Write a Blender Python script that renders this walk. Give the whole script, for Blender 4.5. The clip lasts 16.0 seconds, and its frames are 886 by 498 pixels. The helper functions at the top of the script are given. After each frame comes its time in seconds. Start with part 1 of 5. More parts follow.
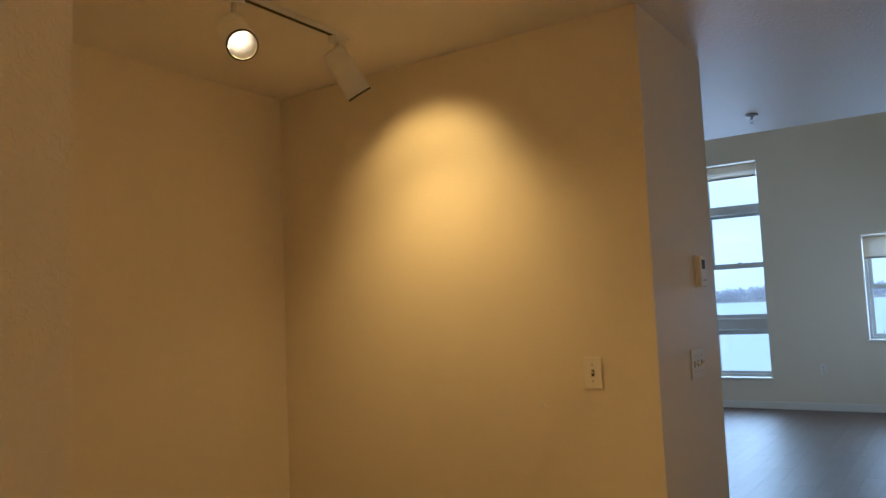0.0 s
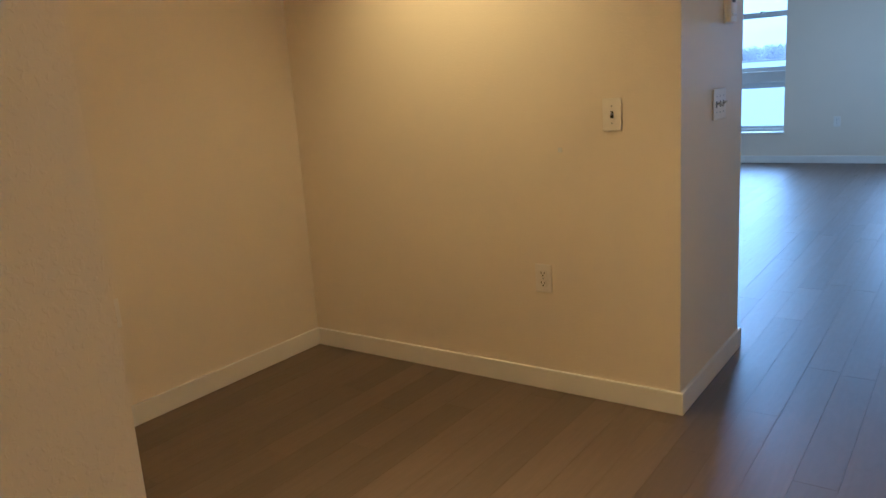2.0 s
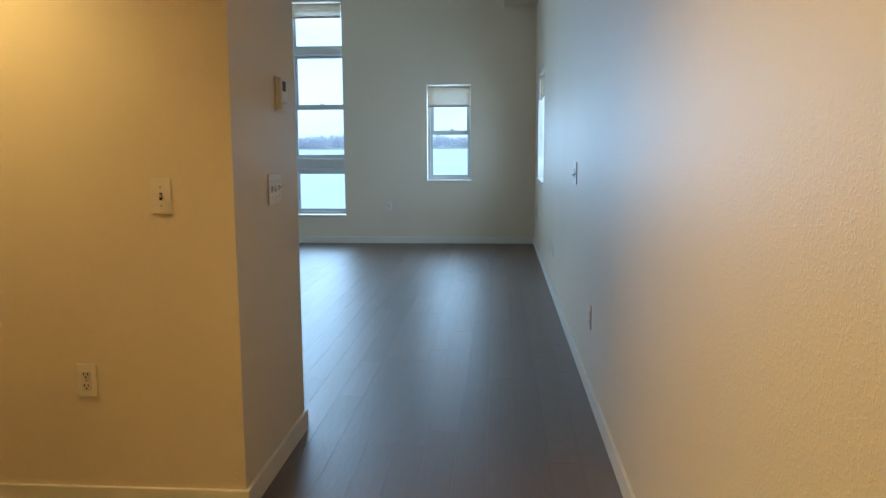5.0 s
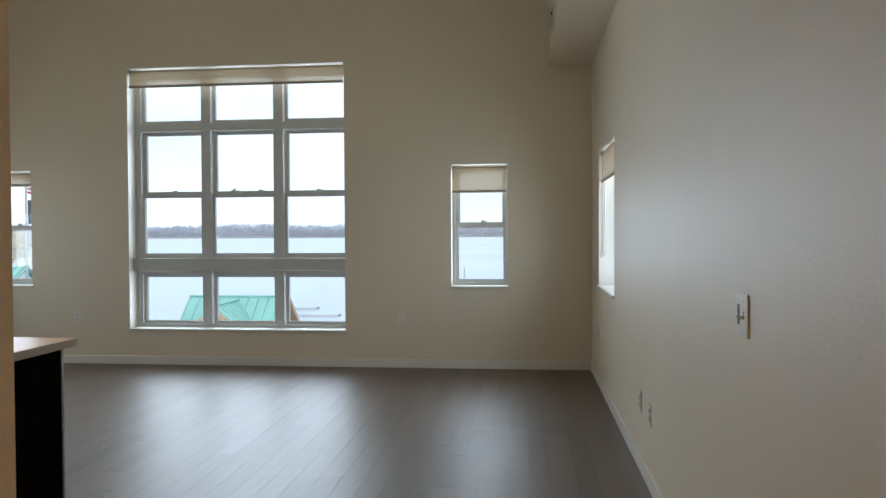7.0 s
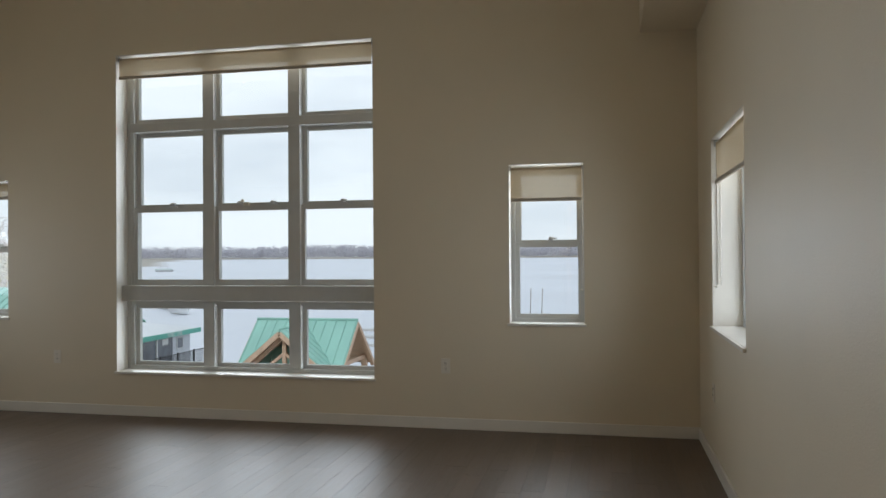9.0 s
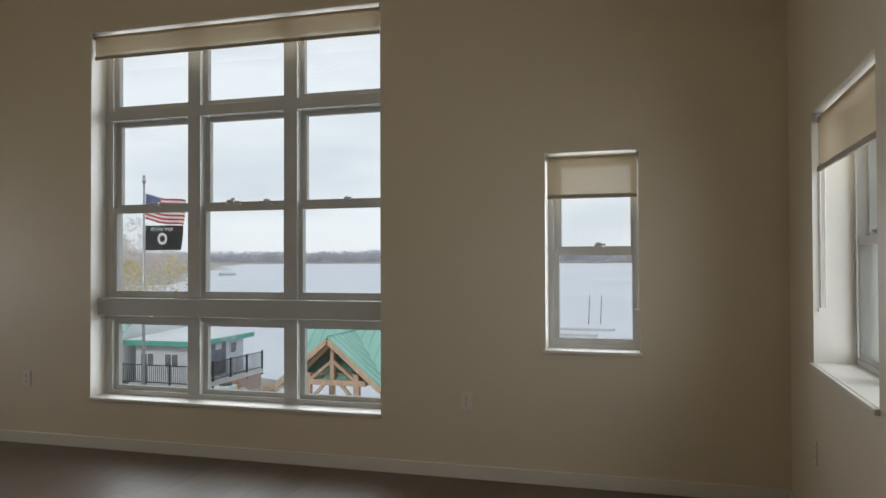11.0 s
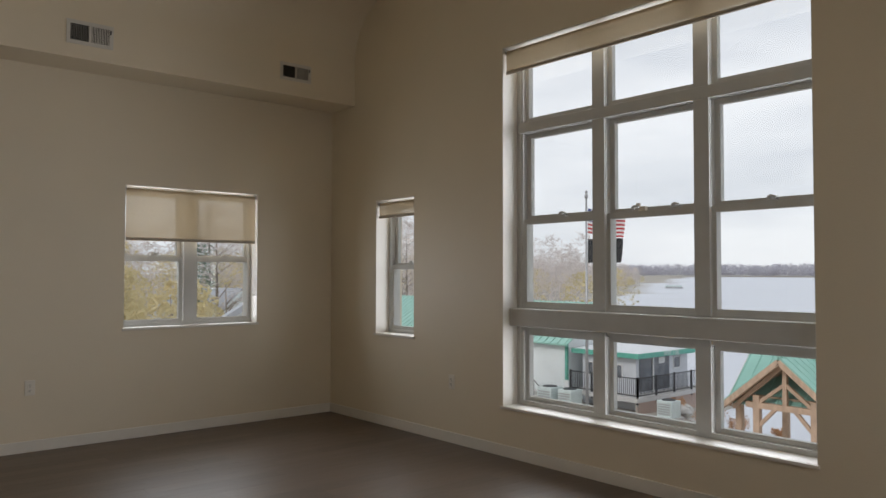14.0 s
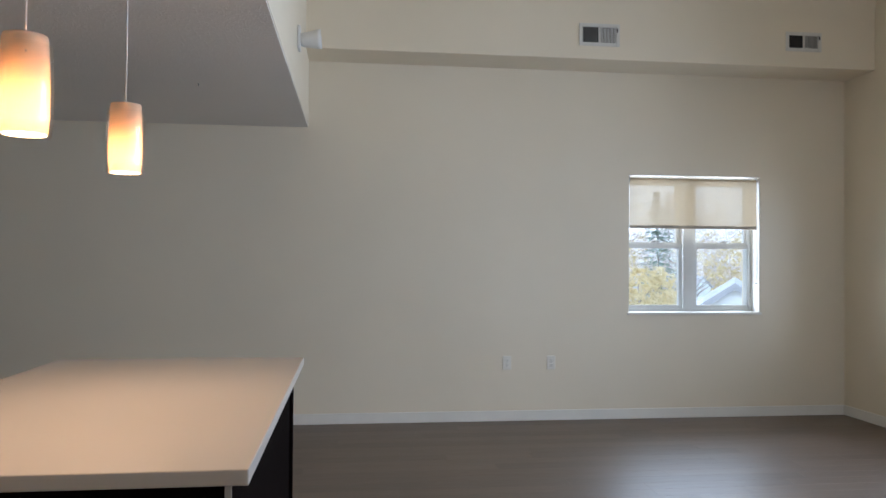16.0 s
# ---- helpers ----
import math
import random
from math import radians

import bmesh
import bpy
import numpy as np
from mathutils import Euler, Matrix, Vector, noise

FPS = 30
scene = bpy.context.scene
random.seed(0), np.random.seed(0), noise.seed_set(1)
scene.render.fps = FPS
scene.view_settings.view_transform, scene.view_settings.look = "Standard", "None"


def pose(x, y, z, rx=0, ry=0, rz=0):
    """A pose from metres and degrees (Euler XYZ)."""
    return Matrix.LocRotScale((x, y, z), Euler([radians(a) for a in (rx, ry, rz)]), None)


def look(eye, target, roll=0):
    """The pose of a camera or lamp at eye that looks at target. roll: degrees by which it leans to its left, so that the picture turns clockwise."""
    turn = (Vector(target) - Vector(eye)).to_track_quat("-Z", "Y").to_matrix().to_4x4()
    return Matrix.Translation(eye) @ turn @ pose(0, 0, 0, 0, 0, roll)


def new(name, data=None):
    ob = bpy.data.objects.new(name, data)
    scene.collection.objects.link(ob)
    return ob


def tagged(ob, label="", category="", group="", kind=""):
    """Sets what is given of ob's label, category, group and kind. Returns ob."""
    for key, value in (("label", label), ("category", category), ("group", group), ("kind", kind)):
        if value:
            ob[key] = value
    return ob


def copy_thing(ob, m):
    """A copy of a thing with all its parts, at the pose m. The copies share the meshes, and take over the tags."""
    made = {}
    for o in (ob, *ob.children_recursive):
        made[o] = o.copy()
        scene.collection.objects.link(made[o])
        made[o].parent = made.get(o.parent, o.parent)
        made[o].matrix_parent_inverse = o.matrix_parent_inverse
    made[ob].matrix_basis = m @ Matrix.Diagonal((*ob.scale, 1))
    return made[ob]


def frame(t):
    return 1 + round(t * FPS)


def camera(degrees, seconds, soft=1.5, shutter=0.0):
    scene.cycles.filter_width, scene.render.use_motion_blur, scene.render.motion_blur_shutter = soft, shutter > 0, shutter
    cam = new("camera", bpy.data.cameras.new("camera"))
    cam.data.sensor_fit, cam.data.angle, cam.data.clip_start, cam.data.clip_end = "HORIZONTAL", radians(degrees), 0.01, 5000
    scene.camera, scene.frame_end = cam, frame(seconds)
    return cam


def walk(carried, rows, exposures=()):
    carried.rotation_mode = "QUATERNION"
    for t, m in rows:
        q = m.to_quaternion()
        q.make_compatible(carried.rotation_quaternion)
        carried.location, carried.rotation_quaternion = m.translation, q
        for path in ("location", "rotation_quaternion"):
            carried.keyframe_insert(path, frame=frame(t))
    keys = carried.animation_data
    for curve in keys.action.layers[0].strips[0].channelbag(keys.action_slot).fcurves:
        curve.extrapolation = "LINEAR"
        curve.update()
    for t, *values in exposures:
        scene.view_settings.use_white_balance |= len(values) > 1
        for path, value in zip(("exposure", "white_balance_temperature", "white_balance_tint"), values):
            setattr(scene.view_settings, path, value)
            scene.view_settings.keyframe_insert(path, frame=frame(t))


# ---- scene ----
cam = camera(60.8, 16.0)
PATH = [
    (0, (-0.431, -9.913, 1.34), (-1.559, -8.27, 1.506), -2.4),
    (0.5, (-0.447, -9.902, 1.325), (-1.648, -8.304, 1.384), -2.3),
    (1, (-0.469, -9.887, 1.285), (-1.691, -8.306, 1.192), -3.2),
    (1.5, (-0.48, -9.892, 1.263), (-1.685, -8.317, 1.0), -3.5),
    (2, (-0.495, -9.884, 1.254), (-1.639, -8.302, 0.819), -3.9),
    (2.4, (-0.509, -9.879, 1.231), (-1.557, -8.265, 0.688), -4.3),
    (2.5, (-0.521, -9.872, 1.228), (-1.536, -8.245, 0.658), -4.1),
    (3, (-0.52, -9.852, 1.217), (-1.35, -8.159, 0.55), -3.7),
    (3.5, (-0.496, -9.829, 1.199), (-1.069, -8.038, 0.517), -2.8),
    (4, (-0.478, -9.82, 1.211), (-0.818, -7.933, 0.643), -1.6),
    (4.5, (-0.48, -9.809, 1.248), (-0.683, -7.864, 0.829), -0.5),
    (5, (-0.466, -9.729, 1.255), (-0.611, -7.753, 0.985), -0.3),
    (5.2, (-0.455, -9.577, 1.274), (-0.582, -7.589, 1.095), -0.1),
    (7.3, (-0.661, -7.086, 1.335), (-0.922, -5.104, 1.31), -0.5),
    (7.5, (-0.643, -6.837, 1.333), (-0.938, -4.859, 1.321), -0.6),
    (8, (-0.678, -6.303, 1.348), (-1.019, -4.332, 1.358), -0.3),
    (8.2, (-0.676, -6.196, 1.344), (-1.031, -4.228, 1.359), -0.2),
    (10.3, (-0.649, -4.933, 1.34), (-1.166, -3.001, 1.356), -0.7),
    (10.5, (-0.649, -4.842, 1.343), (-1.177, -2.913, 1.366), -0.5),
    (11, (-0.66, -4.616, 1.369), (-1.229, -2.698, 1.4), -0.2),
    (11.5, (-0.698, -4.403, 1.376), (-1.333, -2.508, 1.438), 0.2),
    (12, (-0.733, -4.28, 1.374), (-1.455, -2.417, 1.46), 0.5),
    (12.5, (-0.702, -4.145, 1.385), (-1.585, -2.353, 1.482), 0.6),
    (13, (-0.689, -4.075, 1.392), (-1.771, -2.395, 1.483), 0.4),
    (13.5, (-0.682, -4.03, 1.381), (-1.991, -2.52, 1.459), 0.3),
    (14, (-0.716, -4.038, 1.358), (-2.236, -2.74, 1.424), 0.1),
    (14.5, (-0.779, -4.126, 1.348), (-2.469, -3.058, 1.4), -0.1),
    (15, (-0.828, -4.22, 1.347), (-2.657, -3.411, 1.386), -0.1),
    (15.5, (-0.899, -4.335, 1.346), (-2.825, -3.797, 1.377), 0.1),
    (16, (-0.9, -4.356, 1.347), (-2.885, -4.117, 1.376), 0.4),
]
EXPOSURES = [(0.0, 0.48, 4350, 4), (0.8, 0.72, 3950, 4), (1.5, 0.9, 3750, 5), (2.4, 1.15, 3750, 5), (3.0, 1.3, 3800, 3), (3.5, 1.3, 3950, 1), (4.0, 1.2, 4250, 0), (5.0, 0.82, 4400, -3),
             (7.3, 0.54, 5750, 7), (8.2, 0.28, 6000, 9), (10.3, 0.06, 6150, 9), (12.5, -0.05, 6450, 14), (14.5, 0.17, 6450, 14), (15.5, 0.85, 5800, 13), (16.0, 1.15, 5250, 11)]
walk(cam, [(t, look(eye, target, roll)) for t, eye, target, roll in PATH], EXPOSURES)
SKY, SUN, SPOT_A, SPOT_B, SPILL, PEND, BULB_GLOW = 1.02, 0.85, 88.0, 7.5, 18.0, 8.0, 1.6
WALL_COL = (0.775, 0.685, 0.53)
FLOOR_LO, FLOOR_HI = (0.098, 0.066, 0.045), (0.145, 0.101, 0.071)
OPENING = 7.9           # watts of sky light for each square metre of window opening

# ---- world, sun, lamps ----
world = bpy.data.worlds.new("overcast")
world.use_nodes = True
scene.world = world
wt = world.node_tree
wt.nodes.clear()


def wnode(kind, **props):
    n = wt.nodes.new(kind)
    for k, v in props.items():
        setattr(n, k, v)
    return n


w_out = wnode("ShaderNodeOutputWorld")
w_bg = wnode("ShaderNodeBackground")
w_sky = wnode("ShaderNodeTexSky", sky_type="NISHITA", sun_disc=False, sun_elevation=radians(28), sun_rotation=radians(180))
w_dim = wnode("ShaderNodeMix", data_type="RGBA", blend_type="MULTIPLY")
w_dim.inputs[0].default_value = 1.0
w_dim.inputs[7].default_value = (0.10, 0.10, 0.10, 1)
w_co = wnode("ShaderNodeTexCoord")
w_map = wnode("ShaderNodeMapping")
w_map.inputs["Scale"].default_value = (1.2, 1.2, 5.0)
w_noise = wnode("ShaderNodeTexNoise")
w_noise.inputs["Scale"].default_value = 2.2
w_noise.inputs["Detail"].default_value = 5.0
w_ramp = wnode("ShaderNodeValToRGB")
w_ramp.color_ramp.elements[0].position = 0.36
w_ramp.color_ramp.elements[0].color = (0.75, 0.785, 0.83, 1)
w_ramp.color_ramp.elements[1].position = 0.62
w_ramp.color_ramp.elements[1].color = (0.95, 0.97, 0.99, 1)
w_mix = wnode("ShaderNodeMix", data_type="RGBA")
w_mix.inputs[0].default_value = 0.95
wt.links.new(w_sky.outputs[0], w_dim.inputs[6])
wt.links.new(w_co.outputs["Generated"], w_map.inputs[0])
wt.links.new(w_map.outputs[0], w_noise.inputs["Vector"])
wt.links.new(w_noise.outputs["Fac"], w_ramp.inputs[0])
wt.links.new(w_dim.outputs[2], w_mix.inputs[6])
wt.links.new(w_ramp.outputs[0], w_mix.inputs[7])
wt.links.new(w_mix.outputs[2], w_bg.inputs[0])
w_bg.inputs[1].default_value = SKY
wt.links.new(w_bg.outputs[0], w_out.inputs[0])


def lamp(name, kind, energy, color, place, target=None, **props):
    data = bpy.data.lights.new(name, kind)
    data.energy, data.color = energy, color
    for k, v in props.items():
        setattr(data, k, v)
    ob = new(name, data)
    ob.matrix_world = look(place, target) if target else pose(*place)
    return ob


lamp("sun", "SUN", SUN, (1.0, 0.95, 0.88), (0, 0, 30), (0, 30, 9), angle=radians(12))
WARM = (1.0, 0.515, 0.105)
LAMP_A, AIM_A = (-2.252, -8.358, 2.234), (-0.832, -9.118, 1.034)
LAMP_B, AIM_B, BEAM_B = (-2.285, -7.81, 2.255), (-2.035, -7.31, 1.425), (-2.26, -6.98, 1.556)
SPILL_B = (-2.10, -7.68, 1.18)
for energy, at_lamp, aim, beam_to, wide, blend in ((SPOT_A, LAMP_A, AIM_A, AIM_A, 138, 1.0), (SPOT_B, LAMP_B, AIM_B, BEAM_B, 106, 0.65), (SPILL, LAMP_B, AIM_B, SPILL_B, 131, 1.0)):
    mouth = Vector(at_lamp) + (Vector(aim) - Vector(at_lamp)).normalized() * 0.100
    lamp("track_spot", "SPOT", energy, WARM, mouth, beam_to, spot_size=radians(wide), spot_blend=blend, shadow_soft_size=0.035)
PENDANTS = [(-2.62, -5.06), (-3.35, -5.06)]
for px, py in PENDANTS:
    lamp("pendant_bulb", "POINT", PEND, (1.0, 0.60, 0.30), (px, py, 1.630), shadow_soft_size=0.018)

# ---- materials ----


def material(name):
    m = bpy.data.materials.new(name)
    m.use_nodes = True
    return m, m.node_tree.nodes, m.node_tree.links, m.node_tree.nodes["Principled BSDF"]


def add(nodes, kind, **props):
    n = nodes.new(kind)
    for k, v in props.items():
        setattr(n, k, v)
    return n


def surface(name, color, rough=0.6, vary=0.08, scale=3.0, bump=0.0, bump_scale=80.0, metal=0.0, fine=0.0, stretch=(1, 1, 1), spec=0.5, coat=0.0):
    """A plain surface with slow stains, fine grain and relief."""
    m, n, l, b = material(name)
    co = add(n, "ShaderNodeTexCoord")
    mp = add(n, "ShaderNodeMapping")
    mp.inputs["Scale"].default_value = stretch
    l.new(co.outputs["Object"], mp.inputs[0])
    big = add(n, "ShaderNodeTexNoise")
    big.inputs["Scale"].default_value = scale
    big.inputs["Detail"].default_value = 6
    l.new(mp.outputs[0], big.inputs["Vector"])
    small = add(n, "ShaderNodeTexNoise")
    small.inputs["Scale"].default_value = bump_scale
    small.inputs["Detail"].default_value = 3
    l.new(mp.outputs[0], small.inputs["Vector"])
    mixf = add(n, "ShaderNodeMath", operation="MULTIPLY_ADD")
    l.new(small.outputs["Fac"], mixf.inputs[0])
    mixf.inputs[1].default_value = fine
    l.new(big.outputs["Fac"], mixf.inputs[2])
    ramp = add(n, "ShaderNodeValToRGB")
    lo = [max(0.0, c * (1 - vary)) for c in color]
    hi = [min(1.0, c * (1 + vary)) for c in color]
    ramp.color_ramp.elements[0].position, ramp.color_ramp.elements[0].color = 0.3, (*lo, 1)
    ramp.color_ramp.elements[1].position, ramp.color_ramp.elements[1].color = 0.7 + fine, (*hi, 1)
    l.new(mixf.outputs[0], ramp.inputs[0])
    l.new(ramp.outputs[0], b.inputs["Base Color"])
    rr = add(n, "ShaderNodeMapRange")
    rr.inputs[3].default_value, rr.inputs[4].default_value = rough * 0.9, min(1.0, rough * 1.1)
    l.new(big.outputs["Fac"], rr.inputs[0])
    l.new(rr.outputs[0], b.inputs["Roughness"])
    b.inputs["Metallic"].default_value = metal
    b.inputs["Specular IOR Level"].default_value = spec
    b.inputs["Coat Weight"].default_value = coat
    if bump:
        bp = add(n, "ShaderNodeBump")
        bp.inputs["Strength"].default_value = 1.0
        bp.inputs["Distance"].default_value = bump
        l.new(small.outputs["Fac"], bp.inputs["Height"])
        l.new(bp.outputs[0], b.inputs["Normal"])
    return m


def splatter_paint(name, color, rough, height, scale):
    """Rolled paint over splattered drywall texture: flat land with small raised crumbs."""
    m, n, l, b = material(name)
    co = add(n, "ShaderNodeTexCoord")
    blob = add(n, "ShaderNodeTexNoise")
    blob.inputs["Scale"].default_value = scale
    blob.inputs["Detail"].default_value = 2.5
    blob.inputs["Distortion"].default_value = 0.6
    l.new(co.outputs["Object"], blob.inputs["Vector"])
    ramp = add(n, "ShaderNodeMapRange", interpolation_type="SMOOTHSTEP")
    ramp.inputs[1].default_value, ramp.inputs[2].default_value = 0.50, 0.64
    l.new(blob.outputs["Fac"], ramp.inputs[0])
    fine = add(n, "ShaderNodeTexNoise")
    fine.inputs["Scale"].default_value = scale * 4
    l.new(co.outputs["Object"], fine.inputs["Vector"])
    mul = add(n, "ShaderNodeMath", operation="MULTIPLY_ADD")
    l.new(fine.outputs["Fac"], mul.inputs[0])
    mul.inputs[1].default_value = 0.18
    l.new(ramp.outputs[0], mul.inputs[2])
    bp = add(n, "ShaderNodeBump")
    bp.inputs["Strength"].default_value = 1.0
    bp.inputs["Distance"].default_value = height
    l.new(mul.outputs[0], bp.inputs["Height"])
    l.new(bp.outputs[0], b.inputs["Normal"])
    slow = add(n, "ShaderNodeTexNoise")
    slow.inputs["Scale"].default_value = 0.9
    slow.inputs["Detail"].default_value = 7
    l.new(co.outputs["Object"], slow.inputs["Vector"])
    cr = add(n, "ShaderNodeValToRGB")
    cr.color_ramp.elements[0].position, cr.color_ramp.elements[0].color = 0.3, (*[c * 0.965 for c in color], 1)
    cr.color_ramp.elements[1].position, cr.color_ramp.elements[1].color = 0.7, (*[min(1, c * 1.03) for c in color], 1)
    l.new(slow.outputs["Fac"], cr.inputs[0])
    l.new(cr.outputs[0], b.inputs["Base Color"])
    b.inputs["Roughness"].default_value = rough
    return m


def plank_wood(name):
    """Wire-brushed, grey-brown stained oak; each board its own tone and figure."""
    m, n, l, b = material(name)
    co = add(n, "ShaderNodeTexCoord")
    info = add(n, "ShaderNodeObjectInfo")
    island = add(n, "ShaderNodeNewGeometry")
    rnd = add(n, "ShaderNodeMath", operation="ADD")
    l.new(info.outputs["Random"], rnd.inputs[0])
    l.new(island.outputs["Random Per Island"], rnd.inputs[1])
    frac = add(n, "ShaderNodeMath", operation="FRACT")
    l.new(rnd.outputs[0], frac.inputs[0])
    shift = add(n, "ShaderNodeCombineXYZ")
    mul = add(n, "ShaderNodeMath", operation="MULTIPLY")
    l.new(frac.outputs[0], mul.inputs[0])
    mul.inputs[1].default_value = 37.0
    l.new(mul.outputs[0], shift.inputs[0])
    l.new(mul.outputs[0], shift.inputs[1])
    l.new(mul.outputs[0], shift.inputs[2])
    vadd = add(n, "ShaderNodeVectorMath", operation="ADD")
    l.new(co.outputs["Object"], vadd.inputs[0])
    l.new(shift.outputs[0], vadd.inputs[1])
    mp = add(n, "ShaderNodeMapping")
    mp.inputs["Scale"].default_value = (14, 1.1, 14)
    l.new(vadd.outputs[0], mp.inputs[0])
    warp = add(n, "ShaderNodeTexNoise")
    warp.inputs["Scale"].default_value = 0.9
    warp.inputs["Detail"].default_value = 3
    l.new(mp.outputs[0], warp.inputs["Vector"])
    rings = add(n, "ShaderNodeMath", operation="MULTIPLY")
    l.new(warp.outputs["Fac"], rings.inputs[0])
    rings.inputs[1].default_value = 55.0
    sine = add(n, "ShaderNodeMath", operation="SINE")
    l.new(rings.outputs[0], sine.inputs[0])
    fmap = add(n, "ShaderNodeMapping")
    fmap.inputs["Scale"].default_value = (60, 2.6, 60)
    l.new(vadd.outputs[0], fmap.inputs[0])
    fibre = add(n, "ShaderNodeTexNoise")
    fibre.inputs["Scale"].default_value = 1.0
    fibre.inputs["Detail"].default_value = 6
    l.new(fmap.outputs[0], fibre.inputs["Vector"])
    grain = add(n, "ShaderNodeMath", operation="MULTIPLY_ADD")
    l.new(sine.outputs[0], grain.inputs[0])
    grain.inputs[1].default_value = 0.06
    l.new(fibre.outputs["Fac"], grain.inputs[2])
    cr = add(n, "ShaderNodeValToRGB")
    cr.color_ramp.elements[0].position, cr.color_ramp.elements[0].color = 0.15, (*FLOOR_LO, 1)
    cr.color_ramp.elements[1].position, cr.color_ramp.elements[1].color = 0.85, (*FLOOR_HI, 1)
    l.new(grain.outputs[0], cr.inputs[0])
    hsv = add(n, "ShaderNodeHueSaturation")
    l.new(cr.outputs[0], hsv.inputs["Color"])
    tone = add(n, "ShaderNodeMapRange")
    tone.inputs[3].default_value, tone.inputs[4].default_value = 0.84, 1.17
    l.new(frac.outputs[0], tone.inputs[0])
    l.new(tone.outputs[0], hsv.inputs["Value"])
    kmap = add(n, "ShaderNodeMapping")
    kmap.inputs["Scale"].default_value = (9, 2.6, 9)
    l.new(vadd.outputs[0], kmap.inputs[0])
    knot = add(n, "ShaderNodeTexNoise")
    knot.inputs["Scale"].default_value = 1.3
    knot.inputs["Detail"].default_value = 5
    knot.inputs["Roughness"].default_value = 0.62
    l.new(kmap.outputs[0], knot.inputs["Vector"])
    kr = add(n, "ShaderNodeMapRange", interpolation_type="SMOOTHSTEP")
    kr.inputs[1].default_value, kr.inputs[2].default_value = 0.69, 0.76
    kr.inputs[3].default_value, kr.inputs[4].default_value = 0.0, 0.7
    l.new(knot.outputs["Fac"], kr.inputs[0])
    dark = add(n, "ShaderNodeMix", data_type="RGBA")
    dark.inputs[7].default_value = (0.018, 0.012, 0.009, 1)
    l.new(kr.outputs[0], dark.inputs[0])
    l.new(hsv.outputs[0], dark.inputs[6])
    l.new(dark.outputs[2], b.inputs["Base Color"])
    rr = add(n, "ShaderNodeMapRange")
    rr.inputs[3].default_value, rr.inputs[4].default_value = 0.34, 0.54
    l.new(fibre.outputs["Fac"], rr.inputs[0])
    l.new(rr.outputs[0], b.inputs["Roughness"])
    b.inputs["Specular IOR Level"].default_value = 0.95
    smap = add(n, "ShaderNodeMapping")
    smap.inputs["Scale"].default_value = (26, 6.5, 26)
    l.new(vadd.outputs[0], smap.inputs[0])
    scrape = add(n, "ShaderNodeTexNoise")
    scrape.inputs["Scale"].default_value = 1.0
    scrape.inputs["Detail"].default_value = 4
    scrape.inputs["Distortion"].default_value = 0.8
    l.new(smap.outputs[0], scrape.inputs["Vector"])
    bp = add(n, "ShaderNodeBump")
    bp.inputs["Strength"].default_value = 0.35
    bp.inputs["Distance"].default_value = 0.0007
    l.new(fibre.outputs["Fac"], bp.inputs["Height"])
    bs = add(n, "ShaderNodeBump")
    bs.inputs["Strength"].default_value = 0.6
    bs.inputs["Distance"].default_value = 0.0026
    l.new(scrape.outputs["Fac"], bs.inputs["Height"])
    l.new(bp.outputs[0], bs.inputs["Normal"])
    l.new(bs.outputs[0], b.inputs["Normal"])
    return m


def glass_pane(name, tint=(0.97, 0.99, 0.985)):
    m, n, l, b = material(name)
    out = n["Material Output"]
    n.remove(b)
    tr = add(n, "ShaderNodeBsdfTransparent")
    tr.inputs[0].default_value = (*tint, 1)
    gl = add(n, "ShaderNodeBsdfGlossy")
    gl.inputs["Roughness"].default_value = 0.02
    gl.inputs[0].default_value = (*[c * c for c in tint], 1)
    lw = add(n, "ShaderNodeLayerWeight")
    lw.inputs[0].default_value = 0.5
    pw = add(n, "ShaderNodeMath", operation="POWER")
    l.new(lw.outputs["Facing"], pw.inputs[0])
    pw.inputs[1].default_value = 5.0
    fr = add(n, "ShaderNodeMath", operation="MULTIPLY_ADD")
    l.new(pw.outputs[0], fr.inputs[0])
    fr.inputs[1].default_value, fr.inputs[2].default_value = 0.9, 0.04
    mx = add(n, "ShaderNodeMixShader")
    l.new(fr.outputs[0], mx.inputs[0])
    l.new(tr.outputs[0], mx.inputs[1])
    l.new(gl.outputs[0], mx.inputs[2])
    l.new(mx.outputs[0], out.inputs[0])
    return m


